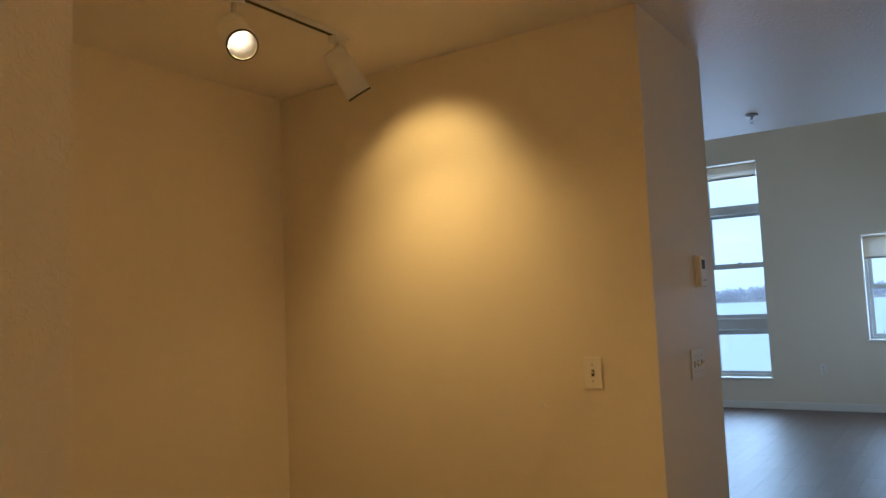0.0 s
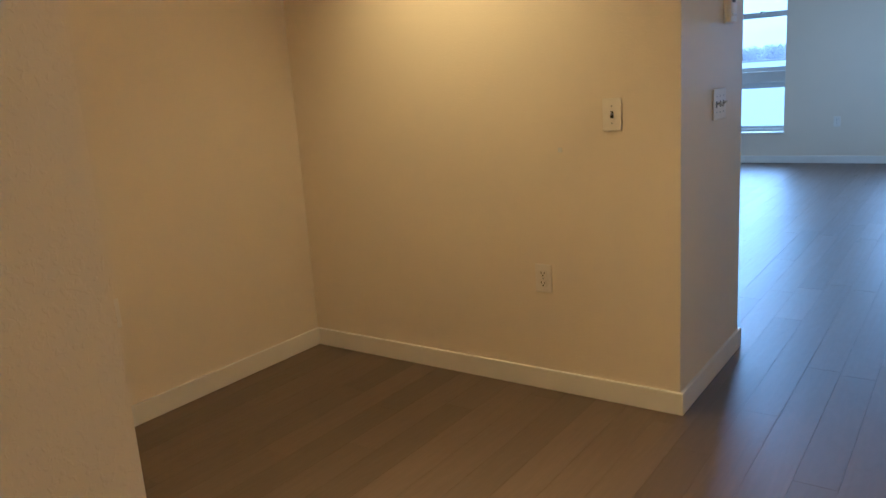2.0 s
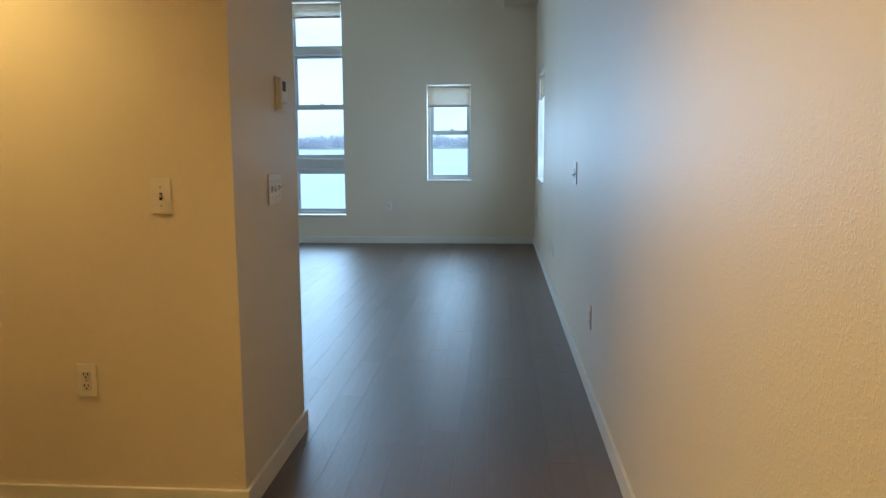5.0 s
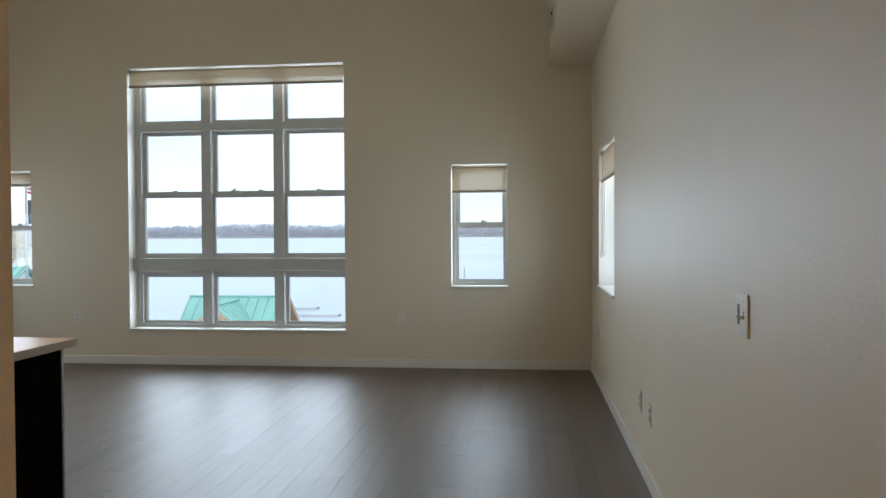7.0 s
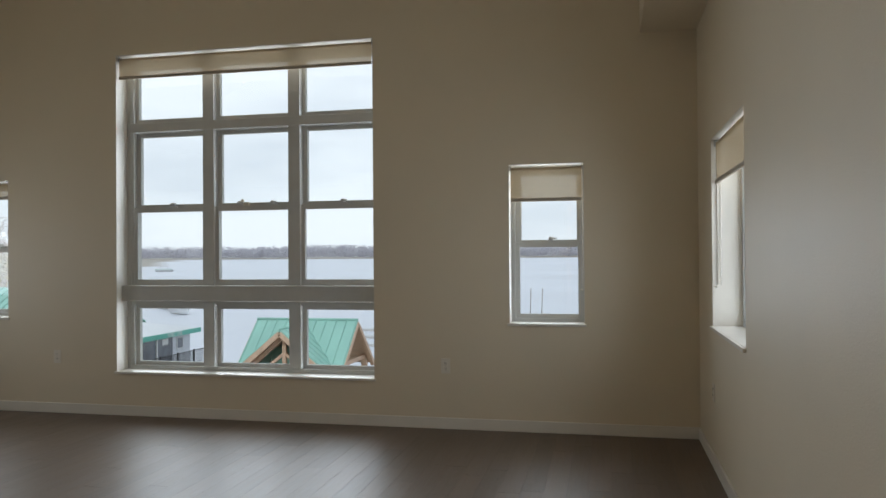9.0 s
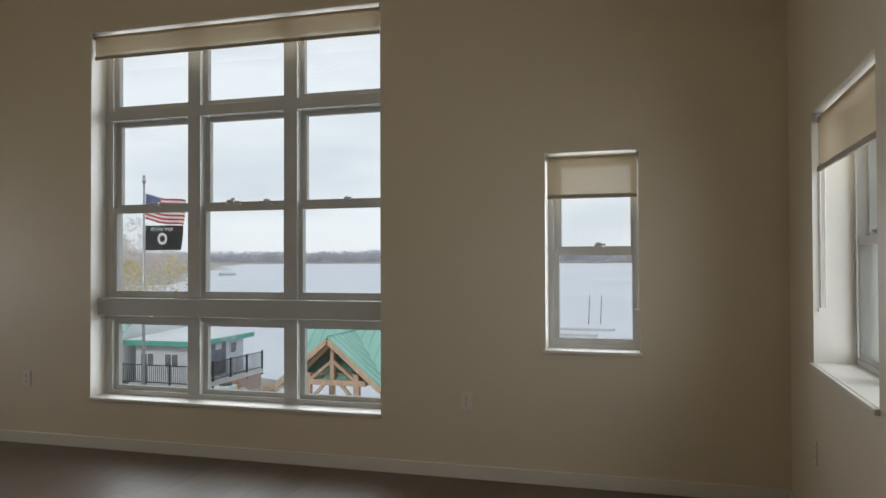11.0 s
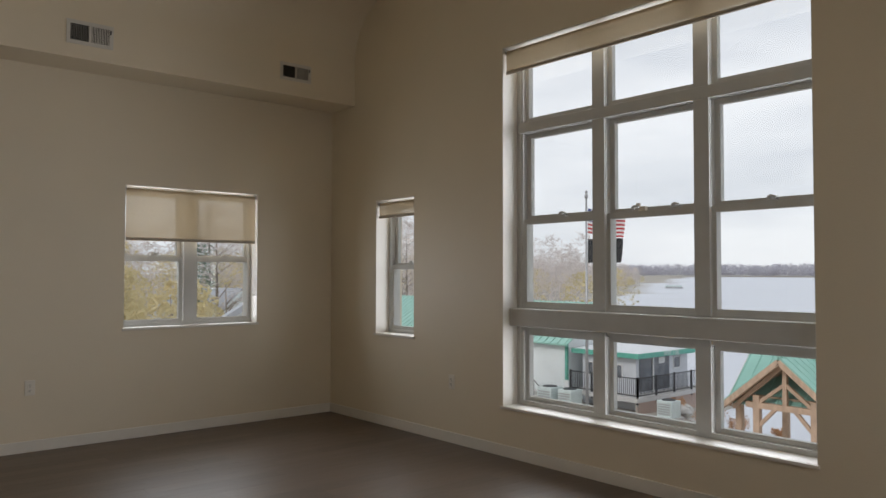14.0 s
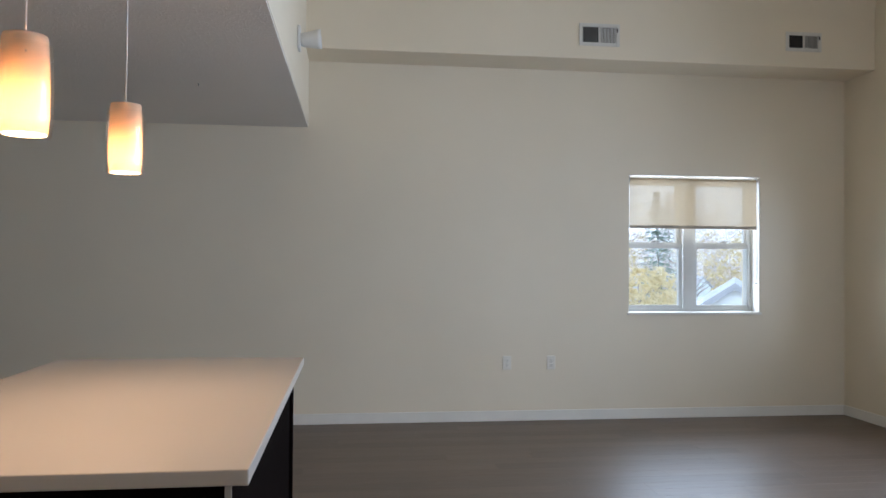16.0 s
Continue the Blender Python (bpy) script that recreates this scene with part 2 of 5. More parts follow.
def shade_fabric(name, color, see=0.12):
    """Woven sun-screen cloth: diffuse, lets light through, a little see-through."""
    m, n, l, b = material(name)
    out = n["Material Output"]
    n.remove(b)
    co = add(n, "ShaderNodeTexCoord")
    weave = add(n, "ShaderNodeTexNoise")
    weave.inputs["Scale"].default_value = 1.0
    mp = add(n, "ShaderNodeMapping")
    mp.inputs["Scale"].default_value = (420, 420, 60)
    l.new(co.outputs["Object"], mp.inputs[0])
    l.new(mp.outputs[0], weave.inputs["Vector"])
    cr = add(n, "ShaderNodeValToRGB")
    cr.color_ramp.elements[0].color = (*[c * 0.85 for c in color], 1)
    cr.color_ramp.elements[1].color = (*color, 1)
    l.new(weave.outputs["Fac"], cr.inputs[0])
    df = add(n, "ShaderNodeBsdfDiffuse")
    tl = add(n, "ShaderNodeBsdfTranslucent")
    tp = add(n, "ShaderNodeBsdfTransparent")
    l.new(cr.outputs[0], df.inputs[0])
    l.new(cr.outputs[0], tl.inputs[0])
    tp.inputs[0].default_value = (1.0, 0.93, 0.82, 1)
    m1, m2 = add(n, "ShaderNodeMixShader"), add(n, "ShaderNodeMixShader")
    m1.inputs[0].default_value = 0.11
    l.new(df.outputs[0], m1.inputs[1])
    l.new(tl.outputs[0], m1.inputs[2])
    m2.inputs[0].default_value = see
    l.new(m1.outputs[0], m2.inputs[1])
    l.new(tp.outputs[0], m2.inputs[2])
    l.new(m2.outputs[0], out.inputs[0])
    return m


def glow(name, color, strength):
    m, n, l, b = material(name)
    b.inputs["Base Color"].default_value = (0.9, 0.85, 0.75, 1)
    b.inputs["Emission Color"].default_value = (*color, 1)
    b.inputs["Emission Strength"].default_value = strength
    return m


def opal(name, color):
    """Frosted lamp glass that passes the bulb's light."""
    m, n, l, b = material(name)
    out = n["Material Output"]
    n.remove(b)
    df = add(n, "ShaderNodeBsdfDiffuse")
    df.inputs[0].default_value = (*color, 1)
    tl = add(n, "ShaderNodeBsdfTranslucent")
    tl.inputs[0].default_value = (*color, 1)
    gl = add(n, "ShaderNodeBsdfGlossy")
    gl.inputs["Roughness"].default_value = 0.15
    m1, m2 = add(n, "ShaderNodeMixShader"), add(n, "ShaderNodeMixShader")
    m1.inputs[0].default_value = 0.4
    m2.inputs[0].default_value = 0.04
    l.new(df.outputs[0], m1.inputs[1])
    l.new(tl.outputs[0], m1.inputs[2])
    l.new(m1.outputs[0], m2.inputs[1])
    l.new(gl.outputs[0], m2.inputs[2])
    l.new(m2.outputs[0], out.inputs[0])
    return m


WALL = splatter_paint("wall_paint", WALL_COL, 0.47, 0.00033, 105)
CEIL = splatter_paint("ceiling_paint", (0.82, 0.765, 0.69), 0.5, 0.0009, 60)
TRIM = surface("trim_paint", (0.79, 0.75, 0.675), 0.38, 0.03, 5, 0.0004, 30)
VINYL = surface("window_vinyl", (0.62, 0.62, 0.595), 0.42, 0.04, 6, 0.0002, 60)
PLATE = surface("switch_plastic", (0.80, 0.745, 0.65), 0.35, 0.03, 20)
SLOT = surface("dark_slot", (0.03, 0.028, 0.025), 0.6, 0.1, 30)
METAL = surface("brushed_metal", (0.45, 0.44, 0.42), 0.35, 0.1, 40, metal=1.0)
SHADE = shade_fabric("shade_cloth", (0.56, 0.45, 0.30), 0.18)
HEM = surface("shade_hem", (0.42, 0.36, 0.28), 0.7, 0.08, 30)
GLASS = glass_pane("window_glass", (0.97, 0.985, 0.98))
WOOD = plank_wood("oak_plank")
JOINT = surface("floor_joint", (0.04, 0.031, 0.024), 0.8, 0.1, 10)
LAMPWHITE = surface("lamp_white", (0.72, 0.70, 0.66), 0.4, 0.04, 12)
BULB = glow("bulb_glow", (1.0, 0.62, 0.30), BULB_GLOW)
ESPRESSO = surface("espresso_wood", (0.006, 0.004, 0.0035), 0.8, 0.35, 3, 0.0004, 50, stretch=(8, 8, 1), fine=0.4, spec=0.01)
QUARTZ = surface("quartz_top", (0.50, 0.45, 0.395), 0.30, 0.03, 4, fine=0.3, bump_scale=160)
OPAL = opal("opal_glass", (0.84, 0.69, 0.52))
CLEAR = glass_pane("clear_glass", (0.99, 0.98, 0.96))
GRILLE = surface("vent_enamel", (0.66, 0.63, 0.57), 0.45, 0.05, 20)
VENTDARK = surface("vent_inside", (0.035, 0.032, 0.03), 0.9, 0.2, 20)

# ---- builders ----


def box(bm, x0, y0, z0, x1, y1, z1, bevel=0.0):
    vs = [bm.verts.new(p) for p in ((x0, y0, z0), (x1, y0, z0), (x1, y1, z0), (x0, y1, z0), (x0, y0, z1), (x1, y0, z1), (x1, y1, z1), (x0, y1, z1))]
    fs = [bm.faces.new([vs[i] for i in f]) for f in ((3, 2, 1, 0), (4, 5, 6, 7), (0, 1, 5, 4), (1, 2, 6, 5), (2, 3, 7, 6), (3, 0, 4, 7))]
    if bevel:
        es = list({e for f in fs for e in f.edges})
        bmesh.ops.bevel(bm, geom=es, offset=bevel, segments=2, affect="EDGES", profile=0.5)


def tube(bm, a, b, r0, r1=None, sides=12, caps=True):
    """A round bar from a to b."""
    a, b = Vector(a), Vector(b)
    r1 = r0 if r1 is None else r1
    q = (b - a).to_track_quat("Z", "Y")
    rings = []
    for p, r in ((a, r0), (b, r1)):
        rings.append([bm.verts.new(p + q @ Vector((r * math.cos(2 * math.pi * i / sides), r * math.sin(2 * math.pi * i / sides), 0))) for i in range(sides)])
    for i in range(sides):
        j = (i + 1) % sides
        bm.faces.new((rings[0][i], rings[0][j], rings[1][j], rings[1][i])).smooth = True
    if caps:
        bm.faces.new(rings[0][::-1])
        bm.faces.new(rings[1])


def lathe(bm, profile, m=Matrix(), sides=32):
    """Turns (radius, height) pairs about the z axis of m."""
    rings = []
    for r, z in profile:
        rings.append([bm.verts.new(m @ Vector((r * math.cos(2 * math.pi * i / sides), r * math.sin(2 * math.pi * i / sides), z))) for i in range(sides)])
    for a, b in zip(rings, rings[1:]):
        for i in range(sides):
            j = (i + 1) % sides
            bm.faces.new((a[i], a[j], b[j], b[i])).smooth = True


def mesh_of(name, bm, mat):
    bmesh.ops.recalc_face_normals(bm, faces=bm.faces)
    me = bpy.data.meshes.new(name)
    bm.to_mesh(me)
    bm.free()
    me.materials.append(mat)
    return me


def part(name, bm, mat, parent=None, label=""):
    ob = new(name, mesh_of(name, bm, mat))
    if parent:
        ob.parent = parent
    return tagged(ob, label)


def boxes(*rows, bevel=0.0):
    bm = bmesh.new()
    for r in rows:
        box(bm, *r, bevel=bevel)
    return bm


def thing(name, label, category, m=None, group="", kind=""):
    ob = new(name)
    ob.empty_display_size = 0.1
    if m is not None:
        ob.matrix_world = m
    return tagged(ob, label, category, group, kind)


def holed_slab(u0, u1, v0, v1, y0, y1, openings):
    """A slab in the x-z plane between depths y0 and y1 with openings right through it."""
    us = sorted({u0, u1, *[o[0] for o in openings], *[o[1] for o in openings]})
    vs = sorted({v0, v1, *[o[2] for o in openings], *[o[3] for o in openings]})

    def solid(i, j):
        if not (0 <= i < len(us) - 1 and 0 <= j < len(vs) - 1):
            return False
        cu, cv = (us[i] + us[i + 1]) / 2, (vs[j] + vs[j + 1]) / 2
        return not any(o[0] < cu < o[1] and o[2] < cv < o[3] for o in openings)

    bm = bmesh.new()
    cache = {}

    def vert(i, j, k):
        if (i, j, k) not in cache:
            cache[i, j, k] = bm.verts.new((us[i], y1 if k else y0, vs[j]))
        return cache[i, j, k]

    for i in range(len(us) - 1):
        for j in range(len(vs) - 1):
            if not solid(i, j):
                continue
            for k in (0, 1):
                bm.faces.new([vert(a, b, k) for a, b in ((i, j), (i + 1, j), (i + 1, j + 1), (i, j + 1))])
            for di, dj, (a, b) in ((-1, 0, ((i, j), (i, j + 1))), (1, 0, ((i + 1, j), (i + 1, j + 1))), (0, -1, ((i, j), (i + 1, j))), (0, 1, ((i, j + 1), (i + 1, j + 1)))):
                if not solid(i + di, j + dj):
                    bm.faces.new((vert(*a, 0), vert(*b, 0), vert(*b, 1), vert(*a, 1)))
    return bm


def slab_with_openings(name, mat, m, u0, u1, v0, v1, thick, openings, label):
    """A wall in its own plane (x along, z up, y outwards) with openings right through it."""
    ob = part(name, holed_slab(u0, u1, v0, v1, 0.0, thick, openings), mat, None)
    ob.matrix_world = m
    return tagged(ob, label, "wall", kind="structure")


# ---- the shell ----
XW, LOW, EDGE = -7.155, 2.425, -4.72       # west wall, low ceiling, where the low ceiling ends
COLX, COLN, ALC = -1.327, -6.53, -7.317    # stub wall: east face, north face, alcove face
ALCW, NEAR, SOUTH = -3.16, -9.41, -12.2    # alcove west wall, hall wall end, hall end
SOFB, SOFT, SOFW = 2.97, 3.40, 0.40        # side soffits: underside, top, width
MID = XW / 2
TH = 0.30

NORTH, WEST, EAST = pose(0, 0, 0), pose(XW, 0, 0, 0, 0, 90), pose(0, 0, 0, 0, 0, -90)
BIG = (-4.753, -2.452, 0.372, 3.075)
SMALL = (-1.380, -0.814, 0.820, 2.030)
SMALL_W = (-6.395, -5.828, 0.820, 2.030)
WESTW = (-1.995, -0.800, 0.908, 2.095)
EASTW = (0.690, 1.845, 0.880, 2.065)

slab_with_openings("wall_north", WALL, NORTH, XW - TH, TH, -0.3, 5.9, TH, [BIG, SMALL, SMALL_W], "cream painted window wall with splatter texture")
slab_with_openings("wall_west", WALL, WEST, SOUTH, 0, -0.3, 5.9, TH, [WESTW], "cream painted side wall with one double window")
slab_with_openings("wall_east", WALL, EAST, 0, -SOUTH, -0.3, 5.9, TH, [EASTW], "cream painted long wall with splatter texture")


def wall_block(name, row, label):
    ob = part(name, boxes(row), WALL)
    return tagged(ob, label, "wall", kind="structure")


wall_block("wall_stub", (ALCW - 0.12, ALC, 0.0, COLX, COLN, LOW), "cream painted stub wall between alcove and kitchen")
wall_block("wall_alcove_west", (ALCW - 0.12, NEAR - 0.12, 0.0, ALCW, ALC, LOW), "cream painted alcove side wall")
wall_block("wall_alcove_south", (ALCW, NEAR - 0.12, 0.0, COLX - 0.12, NEAR, LOW), "cream painted alcove end wall")
wall_block("wall_hall_west", (COLX - 0.12, SOUTH, 0.0, COLX, NEAR, LOW), "cream painted hall wall")
wall_block("wall_south", (XW - TH, SOUTH - TH, -0.3, TH, SOUTH, 5.9), "cream painted end wall")
wall_block("wall_kitchen_south", (XW, NEAR - 0.12, 0.0, ALCW - 0.12, NEAR, LOW), "cream painted kitchen end wall")
wall_block("wall_loft", (XW, EDGE - 0.14, LOW + 0.012, 0, EDGE, 5.9), "cream painted loft front wall above the low ceiling")

low = part("ceiling_low", boxes((XW, SOUTH, LOW, 0, EDGE - 0.003, LOW + 0.012)), CEIL)
tagged(low, "white low ceiling with heavy splatter texture", "ceiling", kind="structure")
COVE, COVE_Z, PITCH = 0.50, SOFT, radians(30)    # cove radius, where it leaves the soffit face, roof pitch
half = [(XW + SOFW + 0.0015, COVE_Z - 0.03)] + [(XW + SOFW + 0.0015 + COVE * (1 - math.cos(a)), COVE_Z + COVE * math.sin(a)) for a in ((math.pi / 2 - PITCH) * k / 14 for k in range(15))]
half.append((MID, half[-1][1] + (MID - half[-1][0]) * math.tan(PITCH)))
profile = half + [(2 * MID - x, z) for x, z in half[-2::-1]]
bm = bmesh.new()
outer = [(MID + (x - MID) * 1.04, z + 0.12) for x, z in profile]
for line in (profile, outer):
    rows = [[bm.verts.new((x, y, z)) for x, z in line] for y in (EDGE, 0)]
    for k in range(len(line) - 1):
        bm.faces.new((rows[0][k], rows[0][k + 1], rows[1][k + 1], rows[1][k])).smooth = True
for y in (EDGE, 0):
    bm.faces.new([bm.verts.new((x, y, z)) for x, z in outer] + [bm.verts.new((x, y, z)) for x, z in reversed(profile)])
tagged(part("ceiling_vault", bm, WALL), "cream vaulted ceiling that coves up from the soffits", "ceiling", kind="structure")
roof = part("roof_cap", boxes((XW - TH, SOUTH - TH, 5.9, TH, TH, 6.1)), TRIM)
tagged(roof, "plain flat cap that closes the building", "roof", kind="structure")
for nm, x0, x1 in (("soffit_west", XW, XW + SOFW), ("soffit_east", -SOFW, 0)):
    s = part(nm, boxes((x0, EDGE, SOFB, x1, 0, SOFT)), WALL)
    tagged(s, "cream boxed duct soffit along the wall top", "soffit", kind="structure")


def baseboard(rows, label="white painted baseboard with eased top edge"):
    for r in rows:
        x0, y0, x1, y1 = r
        b = part("baseboard", boxes((x0, y0, 0.0, x1, y1, 0.086), bevel=0.003), TRIM)
        tagged(b, label, "baseboard", kind="structure")


BT = 0.014
baseboard([(XW, -BT, 0, 0), (XW, NEAR, XW + BT, -BT), (-BT, SOUTH, 0, -BT),
           (ALCW + BT, ALC - BT, COLX + BT, ALC), (COLX, ALC, COLX + BT, COLN + BT), (ALCW - 0.12, COLN, COLX, COLN + BT),
           (ALCW, NEAR, ALCW + BT, ALC), (ALCW + BT, NEAR, COLX + BT, NEAR + BT), (COLX, SOUTH, COLX + BT, NEAR)])

# ---- windows: local x along the wall, y outwards, z up ----


def ring(bm, x0, x1, z0, z1, w, y0, y1, bottom=None):
    """A rectangular frame of bars w wide between depths y0 and y1."""
    b = w if bottom is None else bottom
    box(bm, x0, y0, z0, x0 + w, y1, z1, 0.002)
    box(bm, x1 - w, y0, z0, x1, y1, z1, 0.002)
    box(bm, x0 + w, y0, z0, x1 - w, y1, z0 + b, 0.002)
    box(bm, x0 + w, y0, z1 - w, x1 - w, y1, z1, 0.002)


def pane(parent, x0, x1, z0, z1, y):
    ob = part("pane", boxes((x0, y, z0, x1, y + 0.006, z1)), GLASS, parent)
    ob.visible_shadow = False
    return ob


def stop_plate(parent, o, depth, holes):
    """The solid body of the frame, tight against the sashes."""
    grown = [(a - 0.0335, b + 0.0335, c - 0.0335, d + 0.0335) for a, b, c, d in holes]
    part("jamb", holed_slab(o[0], o[1], o[2] - 0.02, o[3], depth + 0.004, depth + 0.112, grown), VINYL, parent)


def sash(parent, gx0, gx1, gz0, gz1, y, w=0.034, bottom=None):
    """A sash round the glass gx0..gx1, gz0..gz1 whose inner face lies at depth y."""
    bm = bmesh.new()
    b = w if bottom is None else bottom
    ring(bm, gx0 - w, gx1 + w, gz0 - b, gz1 + w, w, y, y + 0.039, b)
    s = part("sash", bm, VINYL, parent)
    pane(s, gx0 - 0.004, gx1 + 0.004, gz0 - 0.004, gz1 + 0.004, y + 0.006)
    return s


def latch(parent, x, z, y):
    bm = bmesh.new()
    box(bm, x - 0.040, y + 0.002, z, x + 0.040, y + 0.034, z + 0.012, 0.003)
    tube(bm, (x, y + 0.018, z + 0.012), (x, y + 0.018, z + 0.034), 0.026, 0.020, 16)
    tube(bm, (x, y + 0.018, z + 0.034), (x, y + 0.018, z + 0.042), 0.020, 0.010, 16)
    box(bm, x - 0.010, y - 0.010, z + 0.022, x + 0.046, y + 0.012, z + 0.034, 0.003)
    part("latch", bm, VINYL, parent, "small cam latch on the meeting rail")


def hung_pair(parent, gx0, gx1, z_bot, z_meet_lo, z_meet_hi, z_top, y, latches=1):
    """Upper and lower sash of one hung window; the lower one stands inside the upper."""
    sash(parent, gx0 + 0.010, gx1 - 0.010, z_meet_hi, z_top, y + 0.040, 0.044)
    low_sash = sash(parent, gx0, gx1, z_bot, z_meet_lo, y, 0.040, 0.042)
    top = z_meet_lo + 0.040
    for k in range(latches):
        latch(low_sash, (gx0 + gx1) / 2 + 0.02 + (k - (latches - 1) / 2) * 0.3, top, y)


def sill(parent, x0, x1, z, depth, ear=0.012, nose=0.018):
    bm = bmesh.new()
    box(bm, x0 - ear, -nose, z - 0.020, x1 + ear, -0.0005, z, 0.003)
    box(bm, x0, -0.0005, z - 0.020, x1, depth, z + 0.001)
    part("sill", bm, TRIM, parent, "glossy white painted sill board")


def liner(parent, o, depth):
    x0, x1, z0, z1 = o
    t = 0.004
    bm = boxes((x0, 0.001, z0, x0 + t, depth, z1), (x1 - t, 0.001, z0, x1, depth, z1), (x0 + t, 0.001, z1 - t, x1 - t, depth, z1))
    part("reveal", bm, TRIM, parent, "smooth white painted reveal")


def small_window(name, m, o, label, depth=0.145):
    w = thing(name, label, "window", m, kind="structure")
    x0, x1, z0, z1 = o
    bm = bmesh.new()
    ring(bm, x0 + 0.004, x1 - 0.004, z0, z1 - 0.004, 0.028, depth, depth + 0.10)
    part("window_frame", bm, VINYL, w)
    zm = z0 + (z1 - z0) * 0.478
    hung_pair(w, x0 + 0.066, x1 - 0.052, z0 + 0.062, zm, zm + 0.058, z1 - 0.07, depth + 0.012)
    stop_plate(w, o, depth, [(x0 + 0.066, x1 - 0.052, z0 + 0.062, z1 - 0.07)])
    liner(w, o, depth)
    sill(w, x0, x1, z0, depth)
    return w


def double_window(name, m, o, label, depth, flip=False):
    w = thing(name, label, "window", m, kind="structure")
    x0, x1, z0, z1 = o
    mid = (x0 + x1) / 2
    bm = bmesh.new()
    ring(bm, x0 + 0.004, x1 - 0.004, z0, z1 - 0.004, 0.028, depth, depth + 0.10)
    part("window_frame", bm, VINYL, w)
    part("mullion", boxes((mid - 0.048, depth - 0.004, z0 + 0.028, mid + 0.048, depth + 0.10, z1 - 0.032), bevel=0.002), VINYL, w)
    zm = z0 + (z1 - z0) * 0.468
    for a, b in ((x0 + 0.036, mid - 0.084), (mid + 0.084, x1 - 0.036)):
        hung_pair(w, a, b, z0 + 0.055, zm, zm + 0.056, z1 - 0.07, depth + 0.012)
    stop_plate(w, o, depth, [(x0 + 0.036, mid - 0.084, z0 + 0.055, z1 - 0.07), (mid + 0.084, x1 - 0.036, z0 + 0.055, z1 - 0.07)])
    liner(w, o, depth)
    sill(w, x0, x1, z0, depth)
    return w


def big_window(name, m, o, label, depth=0.155):
    w = thing(name, label, "window", m, kind="structure")
    x0, x1, z0, z1 = o
    cols = ((-4.652, -4.036), (-3.876, -3.254), (-3.096, -2.490))
    bm = bmesh.new()
    ring(bm, x0 + 0.004, x1 - 0.002, z0, z1 - 0.004, 0.034, depth, depth + 0.10)
    part("window_frame", bm, VINYL, w)
    for xm in (-3.966, -3.185):
        part("mullion", boxes((xm - 0.052, depth - 0.012, z0 + 0.034, xm + 0.052, depth + 0.10, 0.965), (xm - 0.052, depth - 0.012, 1.105, xm + 0.052, depth + 0.10, z1 - 0.038), bevel=0.003), VINYL, w)
    part("transom_bar", boxes((x0 + 0.038, depth - 0.014, 2.432, x1 - 0.036, depth + 0.10, 2.510), bevel=0.003), VINYL, w)
    part("boxed_beam", boxes((x0 + 0.004, 0.070, 0.968, x1 - 0.004, depth + 0.10, 1.100), bevel=0.006), VINYL, w, "thick white boxed beam across the window")
    for i, (a, b) in enumerate(cols):
        sash(w, a, b, 2.548, 2.985, depth + 0.030, 0.036)
        hung_pair(w, a - 0.004, b + 0.004, 1.150, 1.734, 1.802, 2.394, depth + 0.008, 2 if i == 1 else 1)
        sash(w, a, b, 0.438, 0.897, depth + 0.030, 0.040)
    stop_plate(w, o, depth, [(a, b, lo, hi) for a, b in cols for lo, hi in ((0.438, 0.897), (1.150, 2.394), (2.548, 2.985))])
    liner(w, o, depth)
    sill(w, x0, x1, z0, depth)
    return w


big_window("window_1", NORTH, BIG, "tall white vinyl window wall, three bays by four rows")
small_window("window_2", NORTH, SMALL, "narrow white double-hung window with painted sill")
small_window("window_3", NORTH, SMALL_W, "narrow white double-hung window near the corner")
double_window("window_4", WEST, WESTW, "white twin double-hung window in the side wall", 0.13)
double_window("window_5", EAST, EASTW, "white twin double-hung window in the long wall", 0.18)

# a small stick-on holder stands on the middle meeting rail
holder = part("sensor_box", boxes((-3.66, 0.175, 1.775, -3.61, 0.225, 1.806), (-3.685, 0.18, 1.775, -3.66, 0.20, 1.83), bevel=0.004), PLATE)
tagged(holder, "small white plastic sensor on the window rail", "sensor")

# ---- roller shades ----


